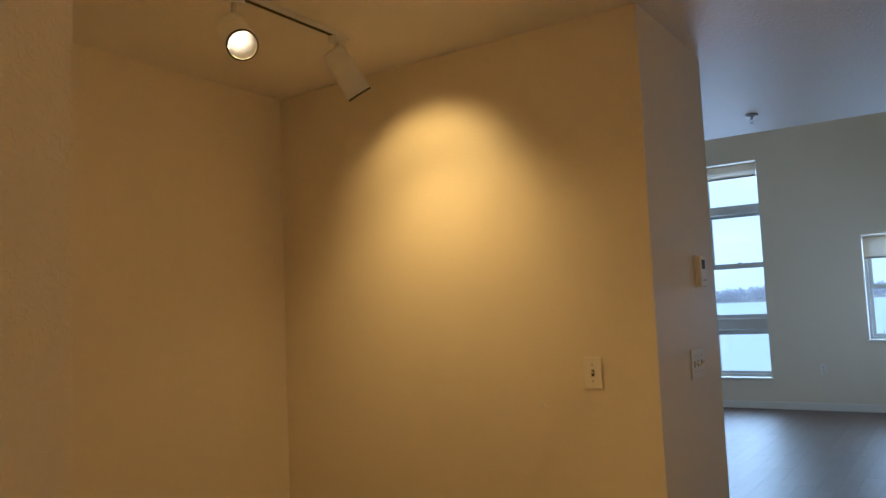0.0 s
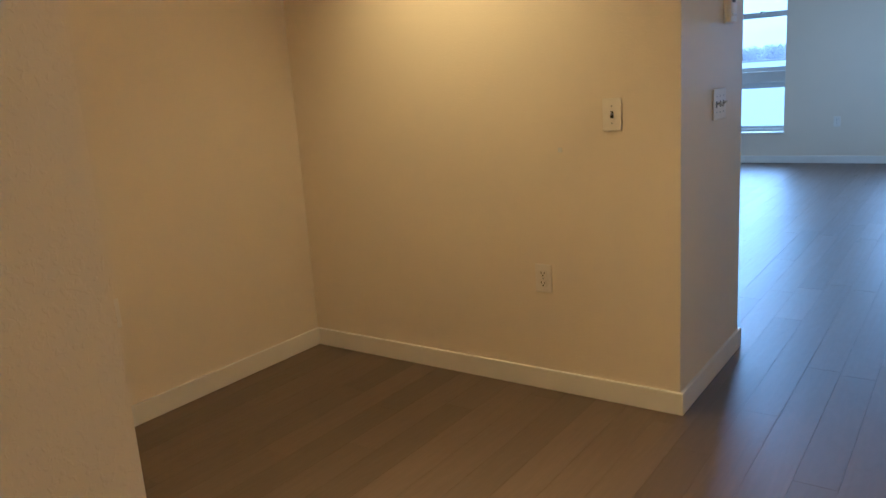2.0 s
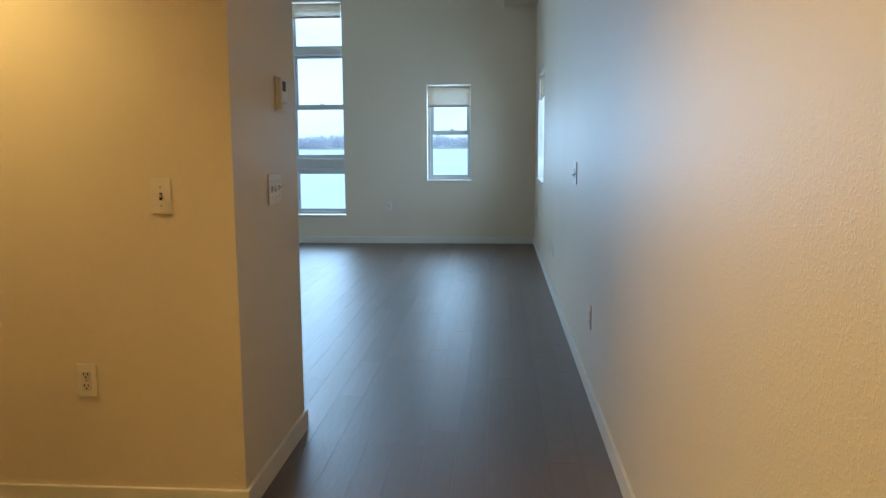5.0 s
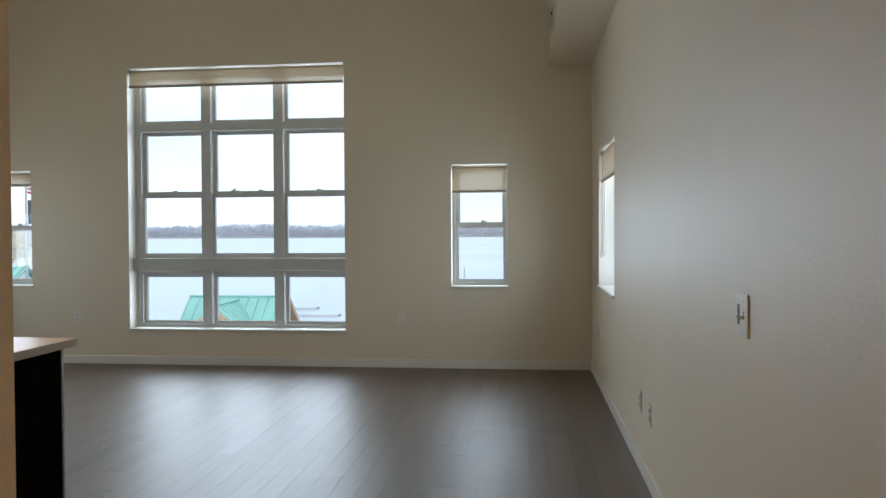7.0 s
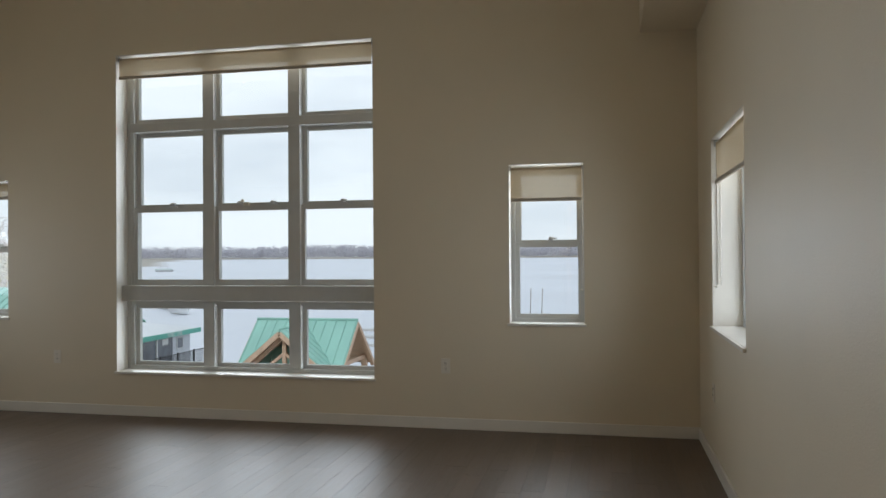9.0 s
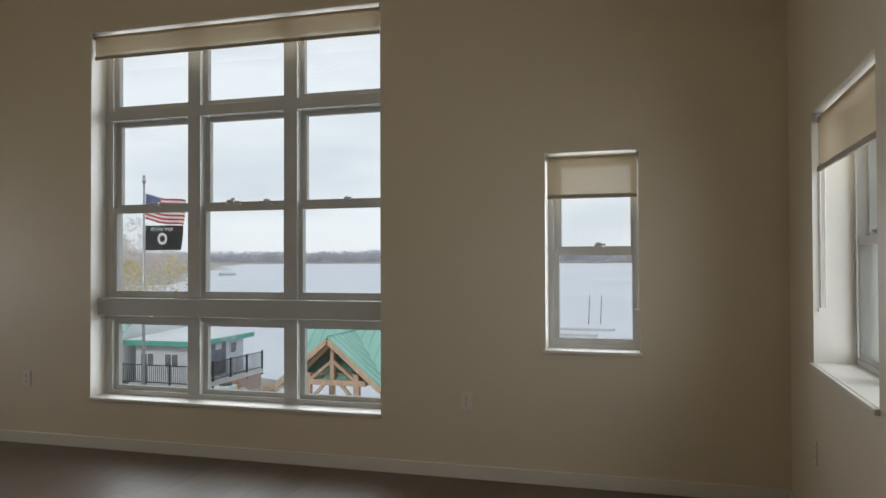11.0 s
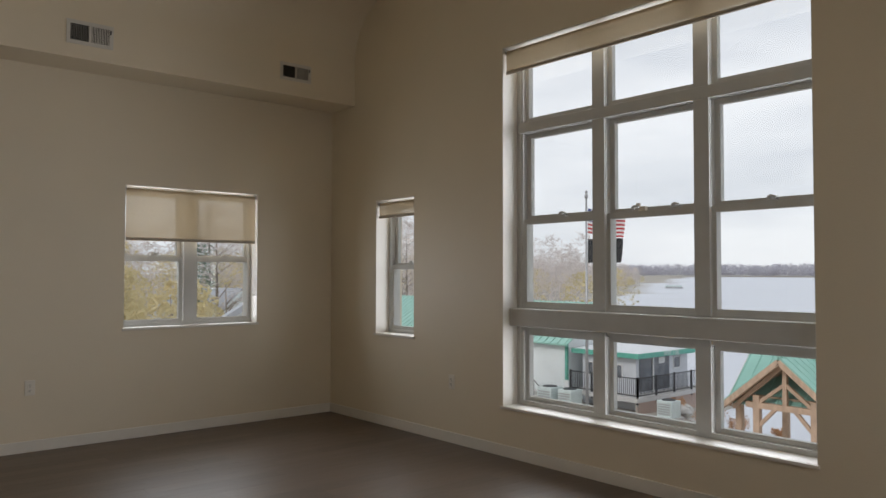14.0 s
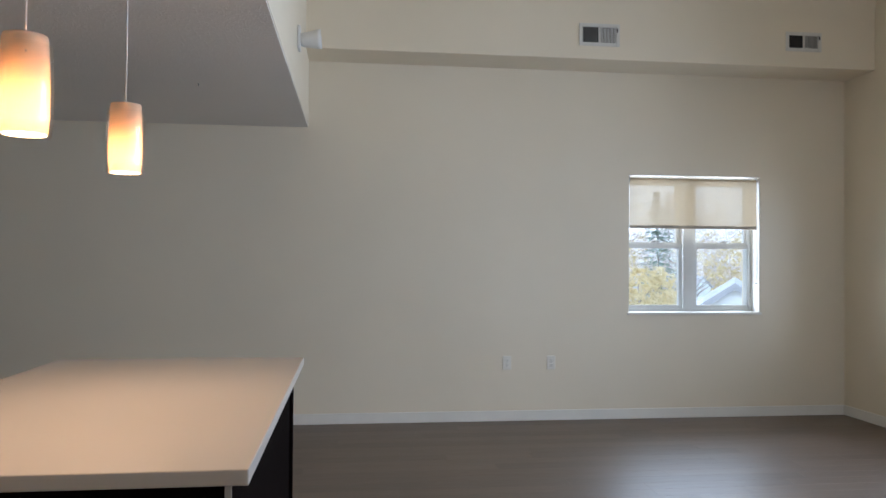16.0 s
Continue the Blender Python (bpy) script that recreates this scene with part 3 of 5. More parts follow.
def roller_shade(m, o, drop, label, chain_side=1, y=0.045):
    x0, x1, z1 = o[0] + 0.016, o[1] - 0.016, o[3]
    s = thing("roller_shade", label, "roller shade", m, "roller shades in the windows")
    bm = bmesh.new()
    tube(bm, (x0 + 0.01, y, z1 - 0.036), (x1 - 0.01, y, z1 - 0.036), 0.016, sides=20)
    part("roller_tube", bm, TRIM, s)
    for x in (x0 - 0.004, x1 - 0.002):
        part("bracket", boxes((x, y - 0.030, z1 - 0.050, x + 0.006, y + 0.025, z1 - 0.008), bevel=0.001), METAL, s, "small metal end bracket")
    bm = bmesh.new()
    n = 24
    for i in range(n + 1):
        u = i / n
        for j in range(7):
            v = j / 6
            bm.verts.new((x0 + (x1 - x0) * u, y - 0.018 + 0.002 * math.sin(9 * u + 2 * v) * v, z1 - 0.026 - (drop - 0.049) * v))
    bm.verts.ensure_lookup_table()
    for i in range(n):
        for j in range(6):
            a = i * 7 + j
            bm.faces.new((bm.verts[a], bm.verts[a + 1], bm.verts[a + 8], bm.verts[a + 7])).smooth = True
    part("cloth", bm, SHADE, s)
    part("hem_bar", boxes((x0, y - 0.026, z1 - drop, x1, y - 0.012, z1 - drop + 0.026), bevel=0.004), HEM, s, "cloth-wrapped bottom bar")
    if chain_side:
        cx = (x1 + 0.006) if chain_side > 0 else (x0 - 0.006)
        bm = bmesh.new()
        zb = o[2] + (o[3] - o[2]) * 0.22
        tube(bm, (cx, y - 0.01, z1 - 0.03), (cx, y - 0.012, zb), 0.0028, sides=6)
        tube(bm, (cx, y + 0.012, z1 - 0.03), (cx - chain_side * 0.004, y + 0.006, zb), 0.0028, sides=6)
        tube(bm, (cx, y - 0.02, zb - 0.01), (cx - chain_side * 0.025, y - 0.02, zb - 0.01), 0.008, 0.005, sides=10)
        part("chain", bm, TRIM, s, "white bead chain on a tensioner")
    return s


roller_shade(NORTH, BIG, 0.205, "wide beige sunscreen roller shade pulled slightly down", 0)
roller_shade(NORTH, SMALL, 0.285, "narrow beige sunscreen roller shade, part lowered", 1)
roller_shade(NORTH, SMALL_W, 0.165, "narrow beige sunscreen roller shade, nearly raised", 1)
roller_shade(WEST, WESTW, 0.462, "beige sunscreen roller shade a third lowered", 1)
roller_shade(EAST, EASTW, 0.285, "beige sunscreen roller shade seen edge on", -1)

# ---- sky light entering by the window openings ----
for m, o, depth, share in ((NORTH, BIG, 0.155, 1.0), (NORTH, SMALL, 0.145, 1.0), (NORTH, SMALL_W, 0.145, 0.85), (WEST, WESTW, 0.13, 1.1), (EAST, EASTW, 0.18, 0.9)):
    data = bpy.data.lights.new("window_daylight", "AREA")
    data.shape = "RECTANGLE"
    data.size, data.size_y = o[1] - o[0] - 0.07, o[3] - o[2] - 0.07
    data.energy = OPENING * share * data.size * data.size_y
    data.color, data.spread = (0.91, 0.96, 1.0), radians(135)
    new("window_daylight", data).matrix_world = m @ pose((o[0] + o[1]) / 2, depth + 0.008, (o[2] + o[3]) / 2, -90)

# ---- switches and outlets: local x along the wall, y into the wall, z up ----


def plate_mesh(w, h, t=0.006):
    bm = bmesh.new()
    box(bm, -w / 2, -t, -h / 2, w / 2, -0.0004, h / 2, 0.003)
    return bm


def screw(parent, x, z):
    bm = bmesh.new()
    tube(bm, (x, -0.0072, z), (x, -0.005, z), 0.0032, sides=10)
    part("screw", bm, METAL, parent)


def outlet(m, label="cream duplex wall outlet", group="wall outlets"):
    s = thing("wall_outlet", label, "outlet", m, group)
    part("cover_plate", plate_mesh(0.072, 0.116), PLATE, s)
    for dz in (0.020, -0.020):
        bm = bmesh.new()
        box(bm, -0.016, -0.009, dz - 0.014, 0.016, -0.0055, dz + 0.014, 0.003)
        f = part("receptacle", bm, PLATE, s)
        part("slot", boxes((-0.0085, -0.0096, dz - 0.001, -0.0055, -0.0085, dz + 0.008), (0.0055, -0.0096, dz - 0.001, 0.0085, -0.0085, dz + 0.008), (-0.003, -0.0096, dz - 0.010, 0.003, -0.0085, dz - 0.005)), SLOT, f)
    screw(s, 0, 0)
    return s


def toggle_switch(m, gangs, label):
    s = thing("light_switch", label, "light switch", m)
    w = 0.072 + 0.046 * (gangs - 1)
    part("cover_plate", plate_mesh(w, 0.116), PLATE, s)
    for g in range(gangs):
        x = (g - (gangs - 1) / 2) * 0.046
        part("slot", boxes((x - 0.005, -0.0068, -0.012, x + 0.005, -0.0055, 0.012)), SLOT, s)
        bm = bmesh.new()
        tube(bm, (x, -0.004, 0.0), (x, -0.022, 0.008 if g % 2 == 0 else -0.008), 0.0048, 0.0034, sides=8)
        part("toggle", bm, PLATE, s)
        screw(s, x, 0.03)
        screw(s, x, -0.03)
    return s


def slide_dimmer(m, label):
    s = thing("dimmer_switch", label, "dimmer switch", m)
    part("cover_plate", plate_mesh(0.122, 0.130, 0.007), PLATE, s)
    part("slot", boxes((-0.036, -0.0082, -0.030, -0.016, -0.0065, 0.030)), SLOT, s)
    part("slider", boxes((-0.034, -0.015, -0.012, -0.018, -0.007, -0.005), bevel=0.001), PLATE, s)
    part("slot", boxes((0.021, -0.0078, -0.012, 0.031, -0.0065, 0.012)), SLOT, s)
    bm = bmesh.new()
    tube(bm, (0.026, -0.005, -0.002), (0.026, -0.026, -0.011), 0.005, 0.0035, sides=8)
    part("toggle", bm, PLATE, s)
    for x in (-0.026, 0.026):
        screw(s, x, 0.042)
        screw(s, x, -0.042)
    return s


def on_north(x, y, z):
    return pose(x, y, z)


def on_east(y, z, x=0.0):
    return pose(x, y, z, 0, 0, -90)


def on_west(y, z, x=XW):
    return pose(x, y, z, 0, 0, 90)


first = outlet(on_north(-1.878, 0, 0.485))
for m in (on_north(-5.33, 0, 0.487), on_west(-2.675, 0.485), on_west(-3.055, 0.486), on_east(-5.975, 0.40), on_east(-3.11, 0.385), on_east(-3.445, 0.385), on_east(-0.725, 0.468), on_north(-1.869, ALC, 0.466), on_west(-8.385, 0.466, ALCW)):
    copy_thing(first, m)
toggle_switch(on_north(-1.571, ALC, 1.096), 1, "single cream toggle switch on the alcove wall")
toggle_switch(pose(COLX, -6.871, 1.096, 0, 0, 90), 3, "three-gang cream toggle switch on the stub wall")
slide_dimmer(on_east(-5.127, 1.089), "cream two-gang plate with slide dimmer and toggle")

# thermostat on the stub wall
th = thing("thermostat", "white thermostat with dark display on the stub wall", "thermostat", pose(COLX, -6.77, 1.46, 0, 0, 90))
part("body", boxes((-0.045, -0.026, -0.062, 0.045, -0.0005, 0.062), bevel=0.006), PLATE, th)
part("back_plate", boxes((-0.05, -0.008, -0.067, 0.05, -0.0002, 0.067), bevel=0.003), PLATE, th)
part("display", boxes((-0.030, -0.0275, 0.010, 0.012, -0.0262, 0.048)), SLOT, th, "dark display window")
for k in range(3):
    part("button", boxes((-0.03 + k * 0.022, -0.0285, -0.040, -0.016 + k * 0.022, -0.0262, -0.030), bevel=0.001), GRILLE, th)

# ---- alcove track lights ----
track = thing("track_light", "white ceiling track with two cylinder spotlights", "track light", pose(-2.33, -8.05, LOW))
part("rail", boxes((-0.018, -0.62, -0.020, 0.018, 0.30, -0.0005), bevel=0.002), LAMPWHITE, track)
part("groove", boxes((-0.008, -0.60, -0.0212, 0.008, 0.28, -0.0198)), SLOT, track)


def track_head(dy, aim_from, aim_to):
    d = (Vector(aim_to) - Vector(aim_from)).normalized()
    c = Vector(aim_from) - Vector((-2.33, -8.05, LOW))
    q = Matrix.Translation(c) @ d.to_track_quat("Z", "Y").to_matrix().to_4x4()
    bm = bmesh.new()
    lathe(bm, [(0.0, -0.094), (0.040, -0.094), (0.048, -0.086), (0.048, 0.096), (0.045, 0.098), (0.043, 0.096), (0.040, 0.01), (0.022, -0.03), (0.0, -0.032)], q)
    head = part("spot_head", bm, LAMPWHITE, track, "white cylindrical spotlight")
    bm = bmesh.new()
    lathe(bm, [(0.0495, 0.092), (0.0495, 0.0975), (0.0445, 0.0985)], q)
    part("rim", bm, SLOT, head, "thin dark rim")
    bm = bmesh.new()
    lathe(bm, [(0.0, -0.02), (0.020, -0.015), (0.030, 0.012), (0.031, 0.022), (0.018, 0.032), (0.0, 0.034)], q, 20)
    part("bulb", bm, BULB, head, "glowing reflector bulb")
    bm = bmesh.new()
    box(bm, -0.020, dy - 0.03, -0.045, 0.020, dy + 0.03, -0.018, 0.003)
    tube(bm, (0, dy, -0.045), c - d * 0.075, 0.009, sides=10)
    part("stem", bm, LAMPWHITE, track)


track_head(-0.25, LAMP_A, AIM_A)
track_head(0.245, LAMP_B, AIM_B)

# sprinkler below the low ceiling
spr = thing("fire_sprinkler", "small chrome pendent fire sprinkler on the ceiling", "sprinkler", pose(-1.386, -5.24, LOW))
bm = bmesh.new()
lathe(bm, [(0.0, -0.001), (0.036, -0.001), (0.034, -0.008), (0.015, -0.012), (0.012, -0.012)])
part("escutcheon", bm, METAL, spr)
bm = bmesh.new()
tube(bm, (0, 0, -0.01), (0, 0, -0.03), 0.009)
tube(bm, (0.009, 0, -0.03), (0.003, 0, -0.052), 0.0025, sides=6)
tube(bm, (-0.009, 0, -0.03), (-0.003, 0, -0.052), 0.0025, sides=6)
tube(bm, (0, 0, -0.052), (0, 0, -0.055), 0.014, sides=16)
part("head", bm, METAL, spr)
hook = part("ceiling_hook", boxes((-5.694, -5.308, LOW - 0.014, -5.688, -5.302, LOW), (-5.706, -5.309, LOW - 0.004, -5.676, -5.301, LOW), bevel=0.001), METAL)
tagged(hook, "tiny metal hook in the low ceiling", "hook")

# ---- supply vents on the soffit faces ----


def supply_vent(m, w, h, label):
    """Two-part register: a slatted half and a half with a damper behind. Local x along, y into the face, z up."""
    v = thing("air_vent", label, "air vent", m, "soffit vents")
    bm = bmesh.new()
    ring(bm, -w / 2, w / 2, -h / 2, h / 2, 0.028, -0.010, -0.0004)
    box(bm, -0.008, -0.009, -h / 2 + 0.028, 0.008, -0.0004, h / 2 - 0.028)
    part("frame", bm, GRILLE, v)
    part("backing", boxes((-w / 2 + 0.028, -0.0030, -h / 2 + 0.028, w / 2 - 0.028, -0.0010, h / 2 - 0.028)), VENTDARK, v)
    half = w / 2 - 0.036
    for side, tilt in ((-1, 0.0), (1, 0.0036)):
        cx = side * (0.008 + half / 2)
        for k in range(11):
            x = cx - half / 2 + half * (k + 0.5) / 11
            bm = bmesh.new()
            q = [bm.verts.new(p) for p in ((x - tilt * 0.7 - 0.0012, -0.0085, -h / 2 + 0.029), (x + tilt * 0.7 + 0.0012, -0.0045, -h / 2 + 0.029), (x + tilt * 0.7 + 0.0012, -0.0045, h / 2 - 0.029), (x - tilt * 0.7 - 0.0012, -0.0085, h / 2 - 0.029))]
            bm.faces.new(q)
            r = bmesh.ops.extrude_face_region(bm, geom=bm.faces[:])
            bmesh.ops.translate(bm, vec=(0.0006, 0.0012, 0), verts=[e for e in r["geom"] if isinstance(e, bmesh.types.BMVert)])
            part("slat", bm, GRILLE, v)
    part("lever", boxes((w / 2 - 0.026, -0.020, h * 0.12, w / 2 - 0.018, -0.010, h * 0.30), bevel=0.001), SLOT, v, "dark damper lever")
    return v


supply_vent(pose(XW + SOFW, -2.397, 3.164, 0, 0, 90), 0.335, 0.180, "cream slatted supply vent high on the soffit")
supply_vent(pose(XW + SOFW, -0.644, 3.180, 0, 0, 90), 0.315, 0.160, "cream slatted supply vent near the corner")
supply_vent(pose(-SOFW, -0.72, 3.20, 0, 0, -90), 0.315, 0.160, "cream slatted supply vent on the east soffit")

# ---- loft wall lamp ----
sc = thing("wall_lamp", "white half-round wall lamp on the loft front", "wall lamp", pose(-5.90, EDGE, 2.79, 0, 0, 180))
part("back_plate", boxes((-0.055, -0.018, -0.075, 0.055, -0.0005, 0.075), bevel=0.004), LAMPWHITE, sc)
bm = bmesh.new()
lathe(bm, [(0.0, 0.0), (0.036, 0.0), (0.045, 0.02), (0.052, 0.06), (0.062, 0.11), (0.064, 0.135), (0.058, 0.137), (0.05, 0.10), (0.0, 0.07)], pose(0, -0.016, -0.012, 84))
part("head", bm, LAMPWHITE, sc)

# ---- kitchen island ----
isl = thing("kitchen_island", "dark espresso wood kitchen island cabinet with panelled sides", "kitchen island", pose(-3.352, -5.065, 0))
part("body", boxes((-0.82, -0.46, 0.10, 0.80, 0.40, 0.886), bevel=0.002), ESPRESSO, isl)
part("toe_kick", boxes((-0.80, -0.40, 0.0, 0.78, 0.36, 0.10)), ESPRESSO, isl, "recessed dark plinth")
part("side_panel", boxes((0.80, -0.462, 0.0, 0.835, 0.465, 0.886), bevel=0.003), ESPRESSO, isl)
part("side_panel", boxes((-0.855, -0.462, 0.0, -0.82, 0.465, 0.886), bevel=0.003), ESPRESSO, isl)
part("back_panel", boxes((-0.82, 0.402, 0.0, 0.80, 0.452, 0.886), bevel=0.003), ESPRESSO, isl)
part("corner_strip", boxes((0.837, 0.452, 0.0, 0.843, 0.466, 0.886), bevel=0.001), METAL, isl, "thin metal corner strip")
for k in range(3):
    a = -0.80 + k * 0.535
    d = part("door", boxes((a, -0.482, 0.115, a + 0.525, -0.462, 0.875), bevel=0.003), ESPRESSO, isl)
    bm = bmesh.new()
    tube(bm, (a + 0.47, -0.51, 0.62), (a + 0.47, -0.51, 0.78), 0.005, sides=8)
    tube(bm, (a + 0.47, -0.482, 0.64), (a + 0.47, -0.51, 0.64), 0.004, sides=8)
    tube(bm, (a + 0.47, -0.482, 0.76), (a + 0.47, -0.51, 0.76), 0.004, sides=8)
    part("handle", bm, METAL, d, "slim bar handle")
top = part("countertop", boxes((-4.232, -5.568, 0.8865, -2.472, -4.560, 0.920), bevel=0.003), QUARTZ)
tagged(top, "pale quartz countertop slab on the island", "countertop")

# ---- pendants over the island ----


def pendant(x, y):
    p = thing("pendant_lamp", "lit cylindrical glass pendant lamp over the island", "pendant lamp", pose(x, y, LOW), "pendants over the island")
    bm = bmesh.new()
    lathe(bm, [(0.0, -0.0005), (0.058, -0.0005), (0.058, -0.012), (0.02, -0.026), (0.0, -0.026)])
    part("canopy", bm, METAL, p)
    bm = bmesh.new()
    tube(bm, (0, 0, -0.026), (0, 0, -0.612), 0.0028, sides=8)
    part("cord", bm, LAMPWHITE, p)
    bm = bmesh.new()
    lathe(bm, [(0.0, -0.612), (0.014, -0.612), (0.017, -0.625), (0.017, -0.660), (0.0, -0.660)], sides=16)
    part("socket", bm, METAL, p)
    bm = bmesh.new()
    lathe(bm, [(0.041, -0.607), (0.0425, -0.600), (0.044, -0.600), (0.0455, -0.607), (0.0480, -0.66), (0.0495, -0.73), (0.0485, -0.78), (0.045, -0.814), (0.0435, -0.814), (0.047, -0.78), (0.048, -0.73), (0.0465, -0.66), (0.041, -0.607)])
    part("shade", bm, OPAL, p, "opal inner glass glowing warm")
    bm = bmesh.new()
    lathe(bm, [(0.0525, -0.622), (0.0545, -0.622), (0.0575, -0.66), (0.0585, -0.73), (0.0570, -0.78), (0.0530, -0.818), (0.0510, -0.818), (0.0550, -0.78), (0.0565, -0.73), (0.0555, -0.66), (0.0525, -0.622)])
    outer_glass = part("outer_glass", bm, CLEAR, p, "clear outer glass sleeve")
    outer_glass.visible_shadow = False
    for k in range(3):
        a = 2.1 * k + 0.4
        bm = bmesh.new()
        tube(bm, (0.044 * math.cos(a), 0.044 * math.sin(a), -0.645), (0.0585 * math.cos(a), 0.0585 * math.sin(a), -0.645), 0.0018, sides=6)
        part("pin", bm, METAL, p)
    bm = bmesh.new()
    lathe(bm, [(0.0, -0.660), (0.014, -0.665), (0.024, -0.70), (0.026, -0.735), (0.016, -0.762), (0.0, -0.768)], sides=16)
    part("bulb", bm, BULB, p, "glowing bulb")
    return p


for px, py in PENDANTS:
    pendant(px, py)

# small paint nick in the alcove wall
nick = part("wall_nick", boxes((-1.789, ALC - 0.003, 0.962, -1.771, ALC - 0.0002, 0.980), bevel=0.0014), LAMPWHITE)
tagged(nick, "small white filler spot on the wall", "wall patch", kind="structure")

# ---- outdoors: materials ----
GROUND = surface("dry_ground", (0.36, 0.335, 0.295), 0.95, 0.35, 0.25, 0.03, 3.0, fine=0.3)
# the lake's base colour is pale to include the reflected sky
WATER = surface("lake_water_sky", (0.56, 0.59, 0.65), 0.36, 0.10, 0.02, 0.05, 0.9, spec=0.35)
TEAL = surface("teal_metal_roof", (0.28, 0.51, 0.44), 0.42, 0.12, 0.8, fine=0.2, bump_scale=8)
TEALTRIM = surface("teal_trim", (0.10, 0.38, 0.30), 0.5, 0.1, 2)
TIMBER = surface("pine_timber", (0.53, 0.375, 0.27), 0.65, 0.3, 2.5, 0.002, 25, stretch=(3, 3, 1), fine=0.4)
GREYSIDE = surface("grey_siding", (0.60, 0.62, 0.66), 0.7, 0.08, 1.0)
WHITESIDE = surface("white_siding", (0.74, 0.78, 0.79), 0.6, 0.06, 0.7)
ROOFPALE = surface("pale_roof", (0.62, 0.64, 0.66), 0.7, 0.08, 0.6)
IRON = surface("black_iron", (0.03, 0.032, 0.036), 0.5, 0.2, 6)
DARKGLASS = surface("dark_window", (0.15, 0.16, 0.18), 0.12, 0.4, 1.4)
BRICK = surface("brick_red", (0.42, 0.31, 0.265), 0.85, 0.3, 4, 0.004, 30, fine=0.3)
MORTAR = surface("mortar", (0.36, 0.34, 0.31), 0.9, 0.1, 4)
CONCRETE = surface("concrete", (0.50, 0.49, 0.48), 0.9, 0.12, 1.5, fine=0.2)
ENAMEL = surface("grey_enamel", (0.56, 0.63, 0.62), 0.5, 0.06, 2)
STEELGREY = surface("pole_steel", (0.38, 0.38, 0.39), 0.4, 0.1, 2, metal=0.6)
BARK = surface("bark", (0.26, 0.22, 0.185), 0.95, 0.3, 5, 0.01, 20)


def foliage(name, color, vary, scale):
    """Thin leaves or twigs: half of the light passes through."""
    m = surface(name, color, 0.95, vary, scale)
    n, l = m.node_tree.nodes, m.node_tree.links
    b = n["Principled BSDF"]
    tl = add(n, "ShaderNodeBsdfTranslucent")
    l.new(b.inputs["Base Color"].links[0].from_socket, tl.inputs[0])
    mx = add(n, "ShaderNodeMixShader")
    mx.inputs[0].default_value = 0.5
    l.new(b.outputs[0], mx.inputs[1])
    l.new(tl.outputs[0], mx.inputs[2])
    l.new(mx.outputs[0], n["Material Output"].inputs[0])
    return m


# twig brown is lightened so the colour holds the haze outdoors
TWIG = foliage("bare_twigs", (0.63, 0.57, 0.54), 0.25, 0.05)
# aerial haze over the far shore is painted in as pale lilac-grey
HAZEWOOD = foliage("far_wood_haze", (0.56, 0.555, 0.61), 0.10, 0.02)
GOLD = foliage("golden_leaves", (0.64, 0.55, 0.32), 0.25, 0.3)
PINE = foliage("pine_needles", (0.17, 0.24, 0.18), 0.35, 0.5)
SNOWROOF = surface("weathered_shingle", (0.40, 0.42, 0.46), 0.85, 0.12, 1.2, fine=0.3)
FLAGRED = surface("flag_red", (0.45, 0.05, 0.06), 0.8, 0.1, 4)
FLAGWHITE = surface("flag_white", (0.72, 0.72, 0.72), 0.8, 0.05, 4)
FLAGBLUE = surface("flag_blue", (0.05, 0.07, 0.22), 0.8, 0.1, 4)
FLAGBLACK = surface("flag_black", (0.025, 0.026, 0.03), 0.85, 0.15, 4)

# ---- ground and lake ----


def spread(lo, hi, n, centre):
    """Grid lines that crowd towards the centre."""
    out = []
    for i in range(n + 1):
        u = -1 + 2 * i / n
        out.append(centre + (u * u * u * 0.97 + 0.03 * u) * ((hi - centre) if u > 0 else (centre - lo)))
    return out


def land_height(x, y):
    d = max(33.2 + 10.8 * max(0.0, min(1.0, (-23.5 - x) / 2.5)) - y, (-62 - 0.62 * (y - 40)) - x + 6 * math.sin(y * 0.03), y - 2150 - 60 * math.sin(x * 0.004))
    bank = -7.7 + 1.35 * max(0.0, min(1.0, (d + 2) / 5))
    if d > 4:
        bank += min(3.0, (d - 4) * 0.012) * (1 if y > 60 or x < -70 else 0)
    return bank


gx, gy = spread(-3200, 3200, 110, -24), spread(-1500, 4200, 110, 33)
verts = [(a, b, land_height(a, b)) for b in gy for a in gx]
faces = [(j * 111 + i, j * 111 + i + 1, (j + 1) * 111 + i + 1, (j + 1) * 111 + i) for j in range(110) for i in range(110)]
me = bpy.data.meshes.new("ground")
me.from_pydata(verts, [], faces)
me.materials.append(GROUND)
tagged(new("ground", me), "brown late-autumn ground and lake shore", "ground", kind="structure")
bm = bmesh.new()
q = [bm.verts.new(p) for p in ((-3000, 27, -7.0), (3000, 27, -7.0), (3000, 3000, -7.0), (-3000, 3000, -7.0))]
bm.faces.new(q)
tagged(part("lake", bm, WATER), "lake with fine ripples, sky reflection painted as pale grey-blue", "lake", kind="structure")

# ---- woods ----
wr = random.Random(21)


